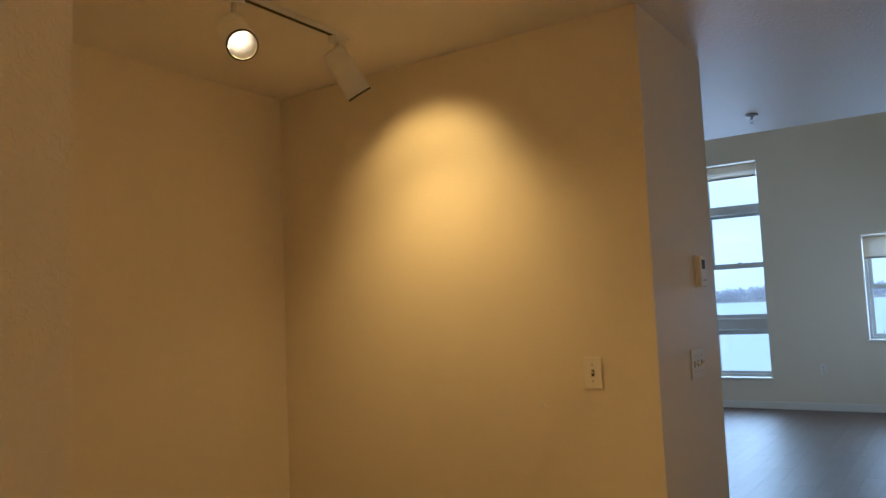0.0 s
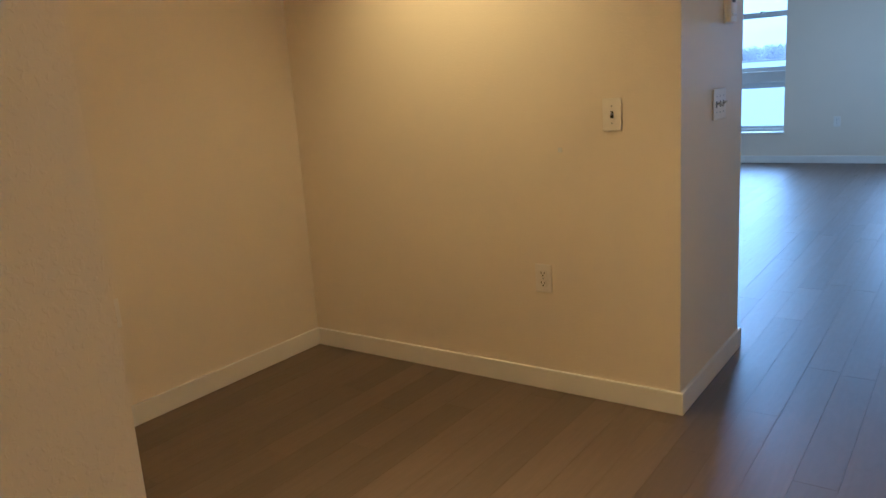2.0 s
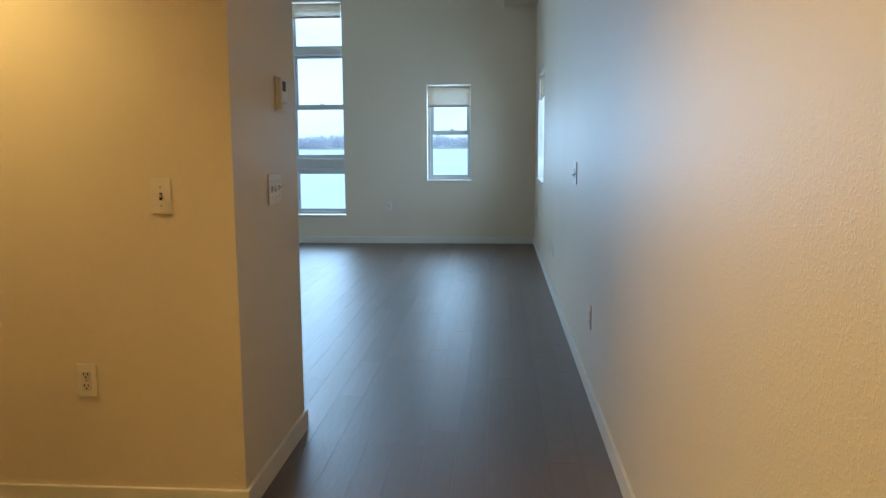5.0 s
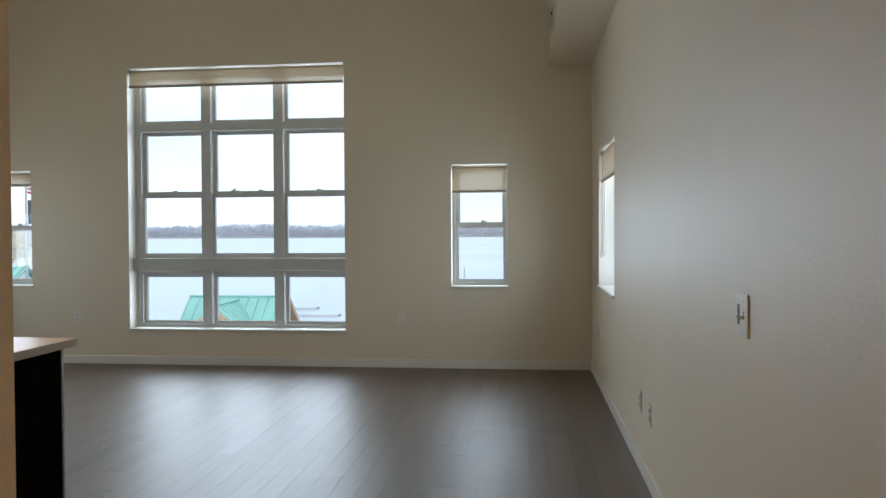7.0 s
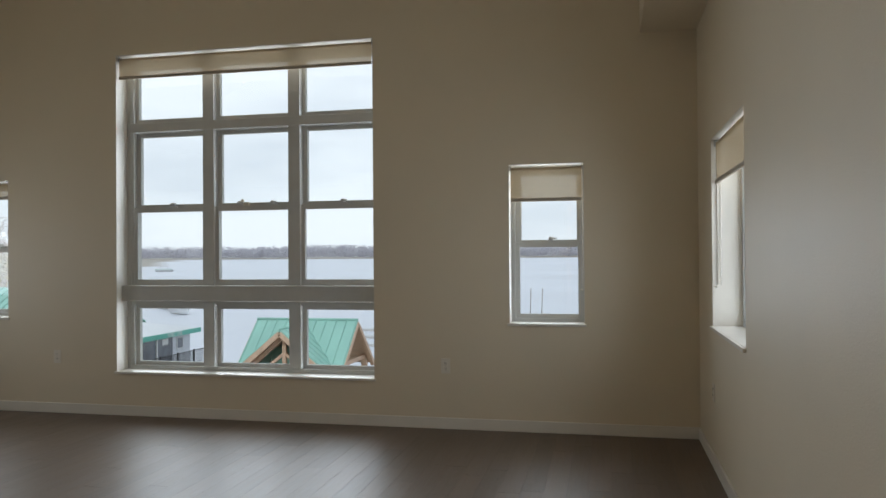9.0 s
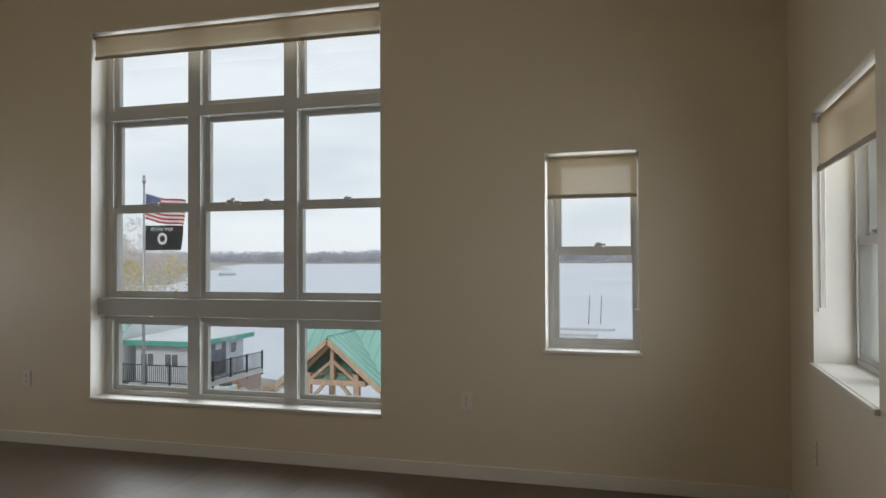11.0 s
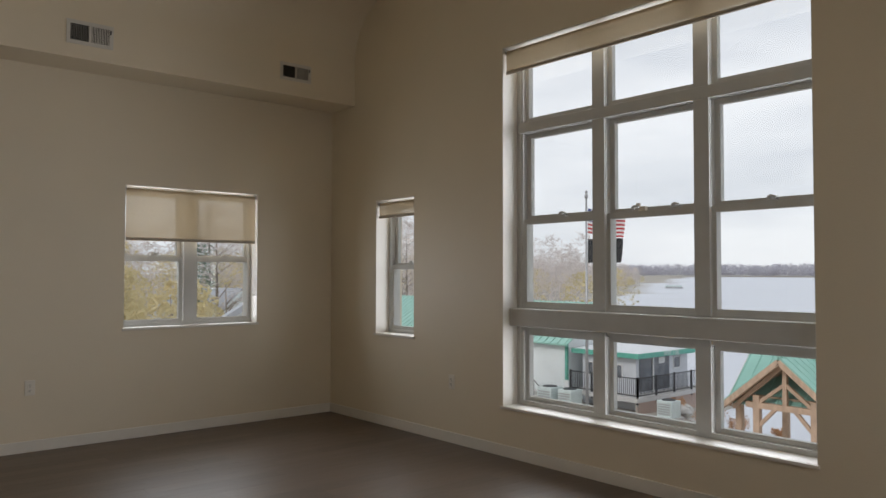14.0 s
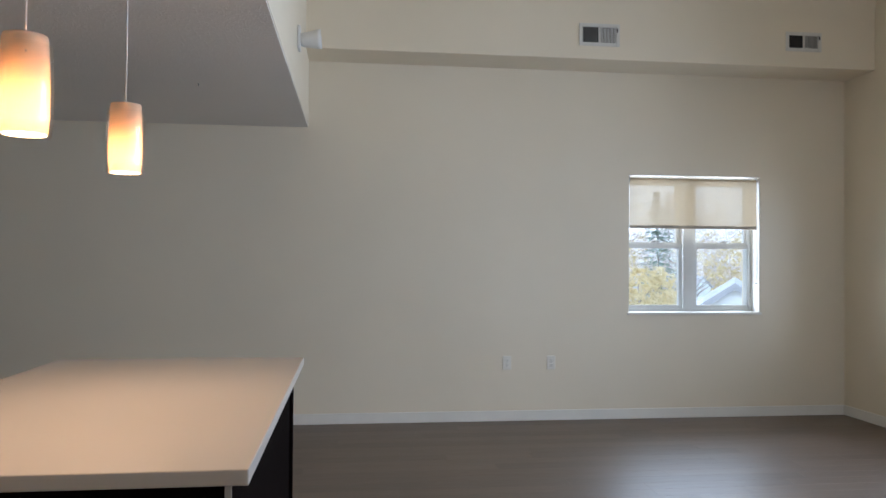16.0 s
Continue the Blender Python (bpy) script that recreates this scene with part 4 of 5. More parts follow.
def scatter_blades(v, f, cx, cy, z0, h, r, n, size, flat=False):
    """A loose crown: n small tilted triangles inside an uneven egg."""
    for _ in range(n):
        a, u = wr.uniform(0, 6.283), wr.random()
        hh = z0 + h * (0.15 + 0.85 * u)
        rr = r * math.sqrt(max(0.05, 1 - (2 * u - 0.9) ** 2)) * math.sqrt(wr.random())
        p = Vector((cx + rr * math.cos(a), cy + rr * math.sin(a), hh))
        d = Vector((wr.uniform(-1, 1), wr.uniform(-1, 1), wr.uniform(-0.6, 1))).normalized() * size
        e = Vector((wr.uniform(-1, 1), wr.uniform(-1, 1), wr.uniform(-1, 1))).normalized() * size * (0.7 if not flat else 0.16)
        b = len(v)
        v += [tuple(p - d), tuple(p + d), tuple(p + e)]
        f.append((b, b + 1, b + 2))


def blade_stuff(name, mat, label, v, f):
    m = bpy.data.meshes.new(name)
    m.from_pydata(v, [], f)
    m.materials.append(mat)
    return tagged(new(name, m), label, "woods", kind="stuff")


# far shore tree line, coloured with its distance haze
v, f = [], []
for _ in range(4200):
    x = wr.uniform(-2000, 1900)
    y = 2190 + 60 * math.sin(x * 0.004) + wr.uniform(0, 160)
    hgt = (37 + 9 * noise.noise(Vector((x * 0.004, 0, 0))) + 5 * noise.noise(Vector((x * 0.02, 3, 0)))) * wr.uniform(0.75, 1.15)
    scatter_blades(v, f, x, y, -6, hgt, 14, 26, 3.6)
blade_stuff("far_woods", HAZEWOOD, "bare woods along the far shore, distance haze in their pale colour", v, f)
v, f, gv, gf = [], [], [], []
for _ in range(420):
    y = 135 + 420 * wr.random() ** 1.5
    x = -62 - 0.62 * (y - 40) - wr.uniform(6, 60)
    h = wr.uniform(9, 17) * (1.0 if y < 330 else 0.85)
    z = land_height(x, y)
    b = len(v)
    v += [(x - 0.25, y, z), (x + 0.25, y, z), (x, y, z + h * 0.8)]
    f.append((b, b + 1, b + 2))
    scatter_blades(v, f, x, y, z + 1.5, h, h * 0.32, 120, 1.0, True)
    if wr.random() < 0.16:
        scatter_blades(gv, gf, x + wr.uniform(3, 6), y, z + 0.5, h * 0.45, h * 0.22, 120, 0.55)
for _ in range(260):
    x, y = wr.uniform(-150, -84), wr.uniform(-70, 110)
    h, z = wr.uniform(10, 16), land_height(x, y)
    b = len(v)
    v += [(x, y - 0.25, z), (x, y + 0.25, z), (x, y, z + h * 0.8)]
    f.append((b, b + 1, b + 2))
    scatter_blades(v, f, x, y, z + 1.0, h, h * 0.34, 190, 0.8, True)
    if wr.random() < 0.4:
        scatter_blades(gv, gf, x + 4, y, z + 0.5, h * 0.7, h * 0.3, 300, 0.42)
blade_stuff("shore_woods", TWIG, "bare brown trees along the near shore", v, f)
blade_stuff("shore_bushes", GOLD, "golden autumn bushes among the bare trees", gv, gf)


def tree(x, y, h, kind, label):
    """Tapered trunk with limbs and a crown of many small leaves or twigs."""
    z = land_height(x, y)
    t = thing("tree", label, "tree", pose(x, y, z - 0.05))
    bm = bmesh.new()
    tube(bm, (0, 0, 0), (0.2, 0.1, h * 0.45), h * 0.014, h * 0.009, 8)
    tube(bm, (0.2, 0.1, h * 0.45), (0.1, 0, h * 0.93), h * 0.009, 0.02, 7)
    for k in range(16):
        u = wr.uniform(0.28, 0.85)
        a = wr.uniform(0, 6.283)
        ln = h * (0.30 if kind != "pine" else 0.20) * (1.1 - u)
        s = Vector((0.15, 0.05, h * u))
        tube(bm, s, s + Vector((ln * math.cos(a), ln * math.sin(a), ln * (0.75 if kind != "pine" else -0.1))), h * 0.004, 0.010, 5)
    part("trunk", bm, BARK, t)
    v, f = [], []
    if kind == "pine":
        for k in range(26):
            u = k / 25
            for _ in range(70):
                a, rr = wr.uniform(0, 6.283), h * 0.21 * (1.06 - u) * math.sqrt(wr.random()) * wr.uniform(0.6, 1.15)
                p = Vector((rr * math.cos(a), rr * math.sin(a), h * (0.14 + 0.86 * u) - rr * 0.25 + wr.uniform(-0.15, 0.15)))
                d = Vector((math.cos(a), math.sin(a), -0.3)) * 0.30
                e = Vector((-math.sin(a), math.cos(a), 0.2)) * 0.10
                b = len(v)
                v += [tuple(p - d), tuple(p + d), tuple(p + e)]
                f.append((b, b + 1, b + 2))
        mat = PINE
    elif kind == "gold":
        for _ in range(14):
            scatter_blades(v, f, wr.uniform(-h * 0.28, h * 0.28), wr.uniform(-h * 0.28, h * 0.28), h * wr.uniform(0.1, 0.55), h * 0.42, h * 0.18, 380, 0.20)
        mat = GOLD
    else:
        scatter_blades(v, f, 0, 0, h * 0.22, h * 0.8, h * 0.30, 900, 0.55, True)
        mat = TWIG
    m = bpy.data.meshes.new("crown")
    m.from_pydata(v, [], f)
    m.materials.append(mat)
    c = new("crown", m)
    c.parent = t
    return t


for x, y, h, kind in ((-29, 6.6, 7.4, "gold"), (-33, 10.6, 7.8, "gold"), (-31, 3.2, 8.2, "gold"), (-26, 8.8, 6.4, "gold"), (-41, 6.5, 8.8, "gold"), (-52, 17.0, 12.5, "pine"), (-58, 9.0, 13.5, "pine"), (-60, 22.0, 13.0, "bare"), (-66, 3.0, 14.0, "bare"), (-70, 14.0, 15.0, "bare"), (-63, 44.0, 13.0, "bare"), (-72, 50.0, 14.5, "bare"), (-55, 49.0, 12.0, "bare"), (-80, 30.0, 14.0, "pine"), (-78, -6.0, 15.0, "bare"), (22, -4, 9, "bare"), (26, 8, 10, "bare")):
    tree(x, y, h, kind, {"gold": "golden autumn tree with small yellow leaves", "pine": "dark green conifer behind the houses", "bare": "tall bare deciduous tree with fine twigs"}[kind])

# ---- shore stones and dry shrubs ----
STONE = surface("shore_stone", (0.50, 0.49, 0.47), 0.9, 0.25, 1.6, 0.01, 14, fine=0.3)
RUST = foliage("rusty_leaves", (0.55, 0.33, 0.18), 0.3, 1.2)


def stone(bm, p, r):
    """A lumpy, flattened stone."""
    made = bmesh.ops.create_icosphere(bm, subdivisions=2, radius=r)["verts"]
    off = Vector((wr.uniform(0, 50), wr.uniform(0, 50), 0))
    for q in made:
        k = 1 + 0.45 * noise.noise(q.co * (1.2 / r) + off)
        q.co = Vector((q.co.x * k * 1.25, q.co.y * k, q.co.z * k * 0.65)) + p


bm = bmesh.new()
for _ in range(150):
    a, b = wr.uniform(-25.5, -12.0), 33.4 + wr.uniform(-0.6, 1.9)
    stone(bm, Vector((a, b, land_height(a, b) + 0.05)), wr.uniform(0.12, 0.34))
tagged(part("shore_stones", bm, STONE), "pale grey stones heaped along the lake shore", "stones", kind="stuff")


def shrub(x, y, h, label):
    """Thin stems from one root with small dry leaves."""
    z = land_height(x, y)
    t = thing("shrub", label, "shrub", pose(x, y, z - 0.03))
    bm = bmesh.new()
    v, f = [], []
    for k in range(14):
        a, lean = wr.uniform(0, 6.283), wr.uniform(0.1, 0.5)
        tip = Vector((h * lean * math.cos(a), h * lean * math.sin(a), h * wr.uniform(0.6, 1.0)))
        tube(bm, (0.05 * math.cos(a), 0.05 * math.sin(a), 0), tip, 0.014, 0.004, 5)
        scatter_blades(v, f, tip.x, tip.y, tip.z - h * 0.35, h * 0.45, h * 0.16, 60, 0.06)
    part("stems", bm, BARK, t)
    me = bpy.data.meshes.new("leaves")
    me.from_pydata(v, [], f)
    me.materials.append(RUST)
    new("leaves", me).parent = t


for x, y, h in ((-21.7, 32.6, 1.5), (-22.6, 33.0, 1.2), (-20.6, 32.9, 1.1), (-24.2, 33.1, 0.9), (-18.2, 32.4, 0.8)):
    shrub(x, y, h, "rust-brown dry shrub among the shore stones")

# ---- grey clubhouse with teal fascia and deck ----
CX0, CX1, CY0, CY1, CDECK, CTOP = -30.1, -26.3, 32.2, 37.5, -5.45, -3.32
club = thing("clubhouse", "grey lakeside clubhouse with teal fascia and pale roof", "building")
part("wall", boxes((CX0, CY0, -6.9, CX1, CY1, CTOP)), GREYSIDE, club)
bm = bmesh.new()
rz, ov = -2.55, 0.45
rp = [(CX0 - ov, CY0 - ov, CTOP + 0.2), (CX1 + ov, CY0 - ov, CTOP + 0.2), (CX1 + ov, CY1 + ov, CTOP + 0.2), (CX0 - ov, CY1 + ov, CTOP + 0.2), (CX0 + 1.6, 34.9, rz), (CX1 - 1.6, 34.9, rz)]
rv = [bm.verts.new(p) for p in rp]
for fc in ((0, 1, 5, 4), (1, 2, 5), (2, 3, 4, 5), (3, 0, 4), (3, 2, 1, 0)):
    bm.faces.new([rv[i] for i in fc])
part("roof", bm, ROOFPALE, club, "pale low-pitched roof")
for r in ((CX0 - ov - 0.02, CY0 - ov - 0.06, CTOP - 0.06, CX1 + ov + 0.06, CY0 - ov, CTOP + 0.22), (CX1 + ov, CY0 - ov, CTOP - 0.06, CX1 + ov + 0.06, CY1 + ov, CTOP + 0.22)):
    part("fascia", boxes(r), TEALTRIM, club, "teal painted fascia board")


def club_window(r, fr):
    w = part("window", boxes(r), DARKGLASS, club)
    part("frame", boxes(*fr), FLAGWHITE, w)


for a in (-29.72, -28.1):
    club_window((a, CY0 - 0.03, -4.62, a + 0.85, CY0 + 0.01, -3.9), [(a - 0.06, CY0 - 0.05, -4.68, a, CY0, -3.84), (a + 0.85, CY0 - 0.05, -4.68, a + 0.91, CY0, -3.84), (a, CY0 - 0.05, -4.68, a + 0.85, CY0, -4.62), (a, CY0 - 0.05, -3.9, a + 0.85, CY0, -3.84), (a + 0.40, CY0 - 0.05, -4.62, a + 0.45, CY0, -3.9)])
for a, b in ((32.5, 33.75), (33.85, 35.5)):
    part("glazing", boxes((CX1 - 0.01, a, CDECK + 0.1, CX1 + 0.03, b, CTOP - 0.15)), DARKGLASS, club, "large dark sliding glazing")
part("post", boxes((CX1 + 0.02, 33.75, CDECK, CX1 + 0.10, 33.85, CTOP), bevel=0.01), FLAGWHITE, club)
part("notice", boxes((CX1 + 0.035, 34.4, -3.85, CX1 + 0.05, 35.0, -3.5)), FLAGWHITE, club, "white paper notice")
club_window((CX1 - 0.01, 36.0, -4.2, CX1 + 0.03, 36.6, -3.6), [(CX1, 35.94, -4.26, CX1 + 0.05, 36.0, -3.54), (CX1, 36.6, -4.26, CX1 + 0.05, 36.66, -3.54), (CX1, 36.0, -4.26, CX1 + 0.05, 36.6, -4.2), (CX1, 36.0, -3.6, CX1 + 0.05, 36.6, -3.54)])
txt = bpy.data.curves.new("lettering", "FONT")
txt.body, txt.size, txt.extrude, txt.align_x = "POST 1782", 0.34, 0.004, "CENTER"
txt.materials.append(FLAGWHITE)
lt = new("lettering", txt)
lt.parent = club
lt.matrix_world = pose(CX1 + ov + 0.065, 35.0, CTOP - 0.03, 90, 0, 90)

deck = thing("deck", "raised deck with black iron railing round the clubhouse", "deck")
part("floor_slab", boxes((CX0, CY0 - 1.2, CDECK - 0.25, CX1 + 0.95, CY0, CDECK), (CX1, CY0, CDECK - 0.25, CX1 + 0.95, CY1 + 0.8, CDECK)), CONCRETE, deck)


def railing(ax, ay, bx, by, posts):
    for z in (CDECK + 1.08, CDECK + 0.12):
        bm = bmesh.new()
        tube(bm, (ax, ay, z), (bx, by, z), 0.03, sides=6)
        part("rail", bm, IRON, deck)
    for k in range(posts + 1):
        u = k / posts
        x, y = ax + (bx - ax) * u, ay + (by - ay) * u
        part("post", boxes((x - 0.045, y - 0.045, CDECK - 0.35, x + 0.045, y + 0.045, CDECK + 1.16)), IRON, deck)
    ln = math.hypot(bx - ax, by - ay)
    n = int(ln / 0.13)
    for k in range(1, n):
        u = k / n
        x, y = ax + (bx - ax) * u, ay + (by - ay) * u
        part("baluster", boxes((x - 0.011, y - 0.011, CDECK + 0.12, x + 0.011, y + 0.011, CDECK + 1.08)), IRON, deck)


railing(CX0, CY0 - 1.15, CX1 + 0.9, CY0 - 1.15, 3)
railing(CX1 + 0.9, CY0 - 1.15, CX1 + 0.9, CY1 + 0.75, 4)

# brick base below the deck: single bricks over mortar
base = part("brick_wall", boxes((CX1 + 0.72, CY0 - 1.1, -7.2, CX1 + 0.86, CY1 + 0.7, CDECK - 0.26)), MORTAR)
tagged(base, "low red brick wall below the clubhouse deck", "brick wall")
brick_me = mesh_of("brick", boxes((-0.05, -0.145, -0.042, 0.01, 0.145, 0.042)), BRICK)
row = 0
z = CDECK - 0.32
while z > -6.75:
    y = CY0 - 1.0 + (0.16 if row % 2 else 0)
    while y < CY1 + 0.6:
        b = new("brick", brick_me)
        b.parent = base
        b.location = (CX1 + 0.868, y, z)
        y += 0.315
    z -= 0.11
    row += 1

# ---- white sided boathouse with teal roof ----
SX0, SX1, SY0, SY1, SE, SR = -62.0, -30.85, 31.6, 38.6, -2.75, -0.55
bh = thing("boathouse", "white lap-sided boathouse with teal metal roof", "building")
part("wall", boxes((SX0, SY0, -7.0, SX1, SY1, SE)), WHITESIDE, bh)
bm = bmesh.new()
for sx in (SX0, SX1):
    bm.faces.new([bm.verts.new(p) for p in ((sx, SY0, SE), (sx, SY1, SE), (sx, (SY0 + SY1) / 2, SR - 0.15))])
r = bmesh.ops.extrude_face_region(bm, geom=bm.faces[:])
bmesh.ops.translate(bm, vec=(0.02, 0, 0), verts=[e for e in r["geom"] if isinstance(e, bmesh.types.BMVert)])
part("gable", bm, WHITESIDE, bh)
z = -6.8
while z < SE - 0.1:
    part("siding_board", boxes((-44.0, SY0 - 0.03, z, SX1 - 0.12, SY0 - 0.002, z + 0.15)), WHITESIDE, bh)
    z += 0.19
mid = (SY0 + SY1) / 2
for sgn, ye in ((-1, SY0 - 0.5), (1, SY1 + 0.5)):
    bm = bmesh.new()
    q = [bm.verts.new(p) for p in ((SX0 - 0.4, ye, SE - 0.2), (SX1 + 0.4, ye, SE - 0.2), (SX1 + 0.4, mid, SR), (SX0 - 0.4, mid, SR), (SX0 - 0.4, ye, SE - 0.12), (SX1 + 0.4, ye, SE - 0.12), (SX1 + 0.4, mid, SR + 0.08), (SX0 - 0.4, mid, SR + 0.08))]
    for fc in ((0, 1, 2, 3), (4, 5, 6, 7), (0, 1, 5, 4), (1, 2, 6, 5), (2, 3, 7, 6), (3, 0, 4, 7)):
        bm.faces.new([q[i] for i in fc])
    slope = part("roof_slope", bm, TEAL, bh)
    if sgn < 0:
        xx = SX0
        while xx < SX1 + 0.4:
            bm = bmesh.new()
            tube(bm, (xx, ye, SE - 0.10), (xx, mid, SR + 0.10), 0.035, sides=4)
            part("seam", bm, TEAL, slope)
            xx += 0.55
part("corner_trim", boxes((SX1 - 0.12, SY0 - 0.05, -7.0, SX1 + 0.05, SY0 + 0.1, SE)), TEALTRIM, bh, "teal corner board")
part("vent_hood", boxes((-31.9, SY0 - 0.25, -2.98, -31.02, SY0, -2.83), bevel=0.03), TEALTRIM, bh, "small teal hood on the wall")
part("notice", boxes((-31.0, SY0 - 0.07, -5.75, -30.65, SY0 - 0.052, -5.05)), FLAGWHITE, bh, "white notice board by the corner")


def hvac(x, y, s, label):
    u = thing("air_conditioner", label, "air conditioner", pose(x, y, land_height(x, y) - 0.02))
    part("pad", boxes((-s * 0.6, -s * 0.6, 0, s * 0.6, s * 0.6, 0.12)), CONCRETE, u)
    part("cabinet", boxes((-s / 2, -s / 2, 0.12, s / 2, s / 2, 0.12 + s), bevel=0.03), ENAMEL, u)
    for k in range(5):
        part("louvre", boxes((-s * 0.42, -s / 2 - 0.02, 0.3 + k * s * 0.14, s * 0.42, -s / 2 - 0.002, 0.3 + k * s * 0.14 + s * 0.06)), STEELGREY, u)
    bm = bmesh.new()
    lathe(bm, [(s * 0.40, 0.12 + s), (s * 0.40, 0.16 + s), (s * 0.36, 0.16 + s), (0.05, 0.14 + s)])
    part("fan_guard", bm, IRON, u)


hvac(-30.45, 29.6, 1.05, "pale green-grey condenser unit beside the boathouse")
hvac(-29.2, 29.9, 1.0, "pale green-grey condenser unit on a pad")
hvac(-23.8, 31.6, 0.9, "pale grey utility cabinet by the brick wall")
st = thing("stair_railing", "sloping dark iron stair railing by the boathouse", "railing")
for k in range(9):
    x = -34.0 + k * 0.34
    zt = -4.9 - max(0, k - 3) * 0.26
    bm = bmesh.new()
    tube(bm, (x, 30.6, zt), (x, 30.6, zt - 1.0 if k < 6 else -6.5), 0.02, sides=5)
    part("baluster", bm, IRON, st)
bm = bmesh.new()
tube(bm, (-34.0, 30.6, -4.9), (-32.98, 30.6, -4.9), 0.03, sides=6)
tube(bm, (-32.98, 30.6, -4.9), (-31.28, 30.6, -6.2), 0.03, sides=6)
part("handrail", bm, IRON, st)
steps = part("stair_landing", boxes((-34.2, 30.7, -7.0, -32.9, 31.55, -5.9), (-32.9, 30.7, -7.0, -32.4, 31.55, -6.1), (-32.4, 30.7, -7.0, -31.9, 31.55, -6.28)), CONCRETE)
tagged(steps, "concrete landing and steps at the boathouse", "steps")

# ---- timber pavilion with cross-gabled teal roof ----
pav = thing("pavilion", "open timber pavilion with cross-gabled teal metal roof", "pavilion", pose(-13.5, 25.5, 0))
PX, PZ, PE = 2.35, -1.50, -3.55     # half length of the main ridge, ridge height, eave height
PD = 2.25                            # half depth of the main roof
CW, CY, CZ = 2.25, -2.9, -1.66       # cross gable: half width, front, apex


def roof_plane(pts, name="roof_slope", parent=pav):
    bm = bmesh.new()
    lo = [bm.verts.new(p) for p in pts]
    hi = [bm.verts.new((p[0], p[1], p[2] + 0.07)) for p in pts]
    n = len(pts)
    bm.faces.new(lo[::-1])
    bm.faces.new(hi)
    for i in range(n):
        bm.faces.new((lo[i], lo[(i + 1) % n], hi[(i + 1) % n], hi[i]))
    return part(name, bm, TEAL, parent)


south = roof_plane([(-PX, -PD, PE), (PX, -PD, PE), (PX, 0, PZ), (-PX, 0, PZ)])
north = roof_plane([(-PX, PD, PE), (PX, PD, PE), (PX, 0, PZ), (-PX, 0, PZ)])
drop = CZ - CW * 0.84
cl = roof_plane([(-CW, CY, drop), (0, CY, CZ), (0, -0.15, CZ), (-CW, -PD + 0.1, drop)])
cr = roof_plane([(CW, CY, drop), (0, CY, CZ), (0, -0.15, CZ), (CW, -PD + 0.1, drop)])
for pts in ([(-PX + 0.1, PD - 0.05, PE - 0.03), (PX - 0.1, PD - 0.05, PE - 0.03), (PX - 0.1, 0, PZ - 0.10), (-PX + 0.1, 0, PZ - 0.10)], [(-CW + 0.1, CY + 0.1, drop - 0.02), (0, CY + 0.1, CZ - 0.10), (0, -0.3, CZ - 0.10), (-CW + 0.1, -PD, drop - 0.02)], [(CW - 0.1, CY + 0.1, drop - 0.02), (0, CY + 0.1, CZ - 0.10), (0, -0.3, CZ - 0.10), (CW - 0.1, -PD, drop - 0.02)]):
    bm = bmesh.new()
    bm.faces.new([bm.verts.new(q) for q in pts])
    ex = bmesh.ops.extrude_face_region(bm, geom=bm.faces[:])
    bmesh.ops.translate(bm, vec=(0, 0, 0.03), verts=[e for e in ex["geom"] if isinstance(e, bmesh.types.BMVert)])
    part("roof_boards", bm, TIMBER, pav, "timber boards under the roof")
for k in range(11):
    x = -PX + 0.05 + k * (2 * PX - 0.1) / 10
    bm = bmesh.new()
    tube(bm, (x, -PD, PE + 0.08), (x, 0, PZ + 0.08), 0.025, sides=4)
    part("seam", bm, TEAL, south)
for side, ob in ((-1, cl), (1, cr)):
    for k in range(7):
        y = CY + 0.05 + k * 0.42
        e = 1.0 if y < -PD else max(0.1, (-0.15 - y) / 2.1)
        bm = bmesh.new()
        tube(bm, (side * CW * e, y, CZ - CW * 0.84 * e + 0.08), (0, y, CZ + 0.08), 0.025, sides=4)
        part("seam", bm, TEAL, ob)
bm = bmesh.new()
tube(bm, (-PX, 0, PZ + 0.08), (PX, 0, PZ + 0.08), 0.06, sides=6)
tube(bm, (0, CY, CZ + 0.08), (0, -0.1, CZ + 0.08), 0.05, sides=6)
part("ridge_cap", bm, TEAL, pav)


def beam(a, b, w=0.16, name="beam"):
    a, b = Vector(a), Vector(b)
    bm = bmesh.new()
    box(bm, -w / 2, -w / 2, 0, w / 2, w / 2, (b - a).length, 0.012)
    d = (b - a).normalized()
    up = Vector((0, 1, 0)) if abs(d.y) < 0.9 else Vector((0, 0, 1))
    xa = up.cross(d).normalized()
    m = Matrix((xa, d.cross(xa), d)).transposed().to_4x4()
    bm.transform(Matrix.Translation(a) @ m)
    return part(name, bm, TIMBER, pav)


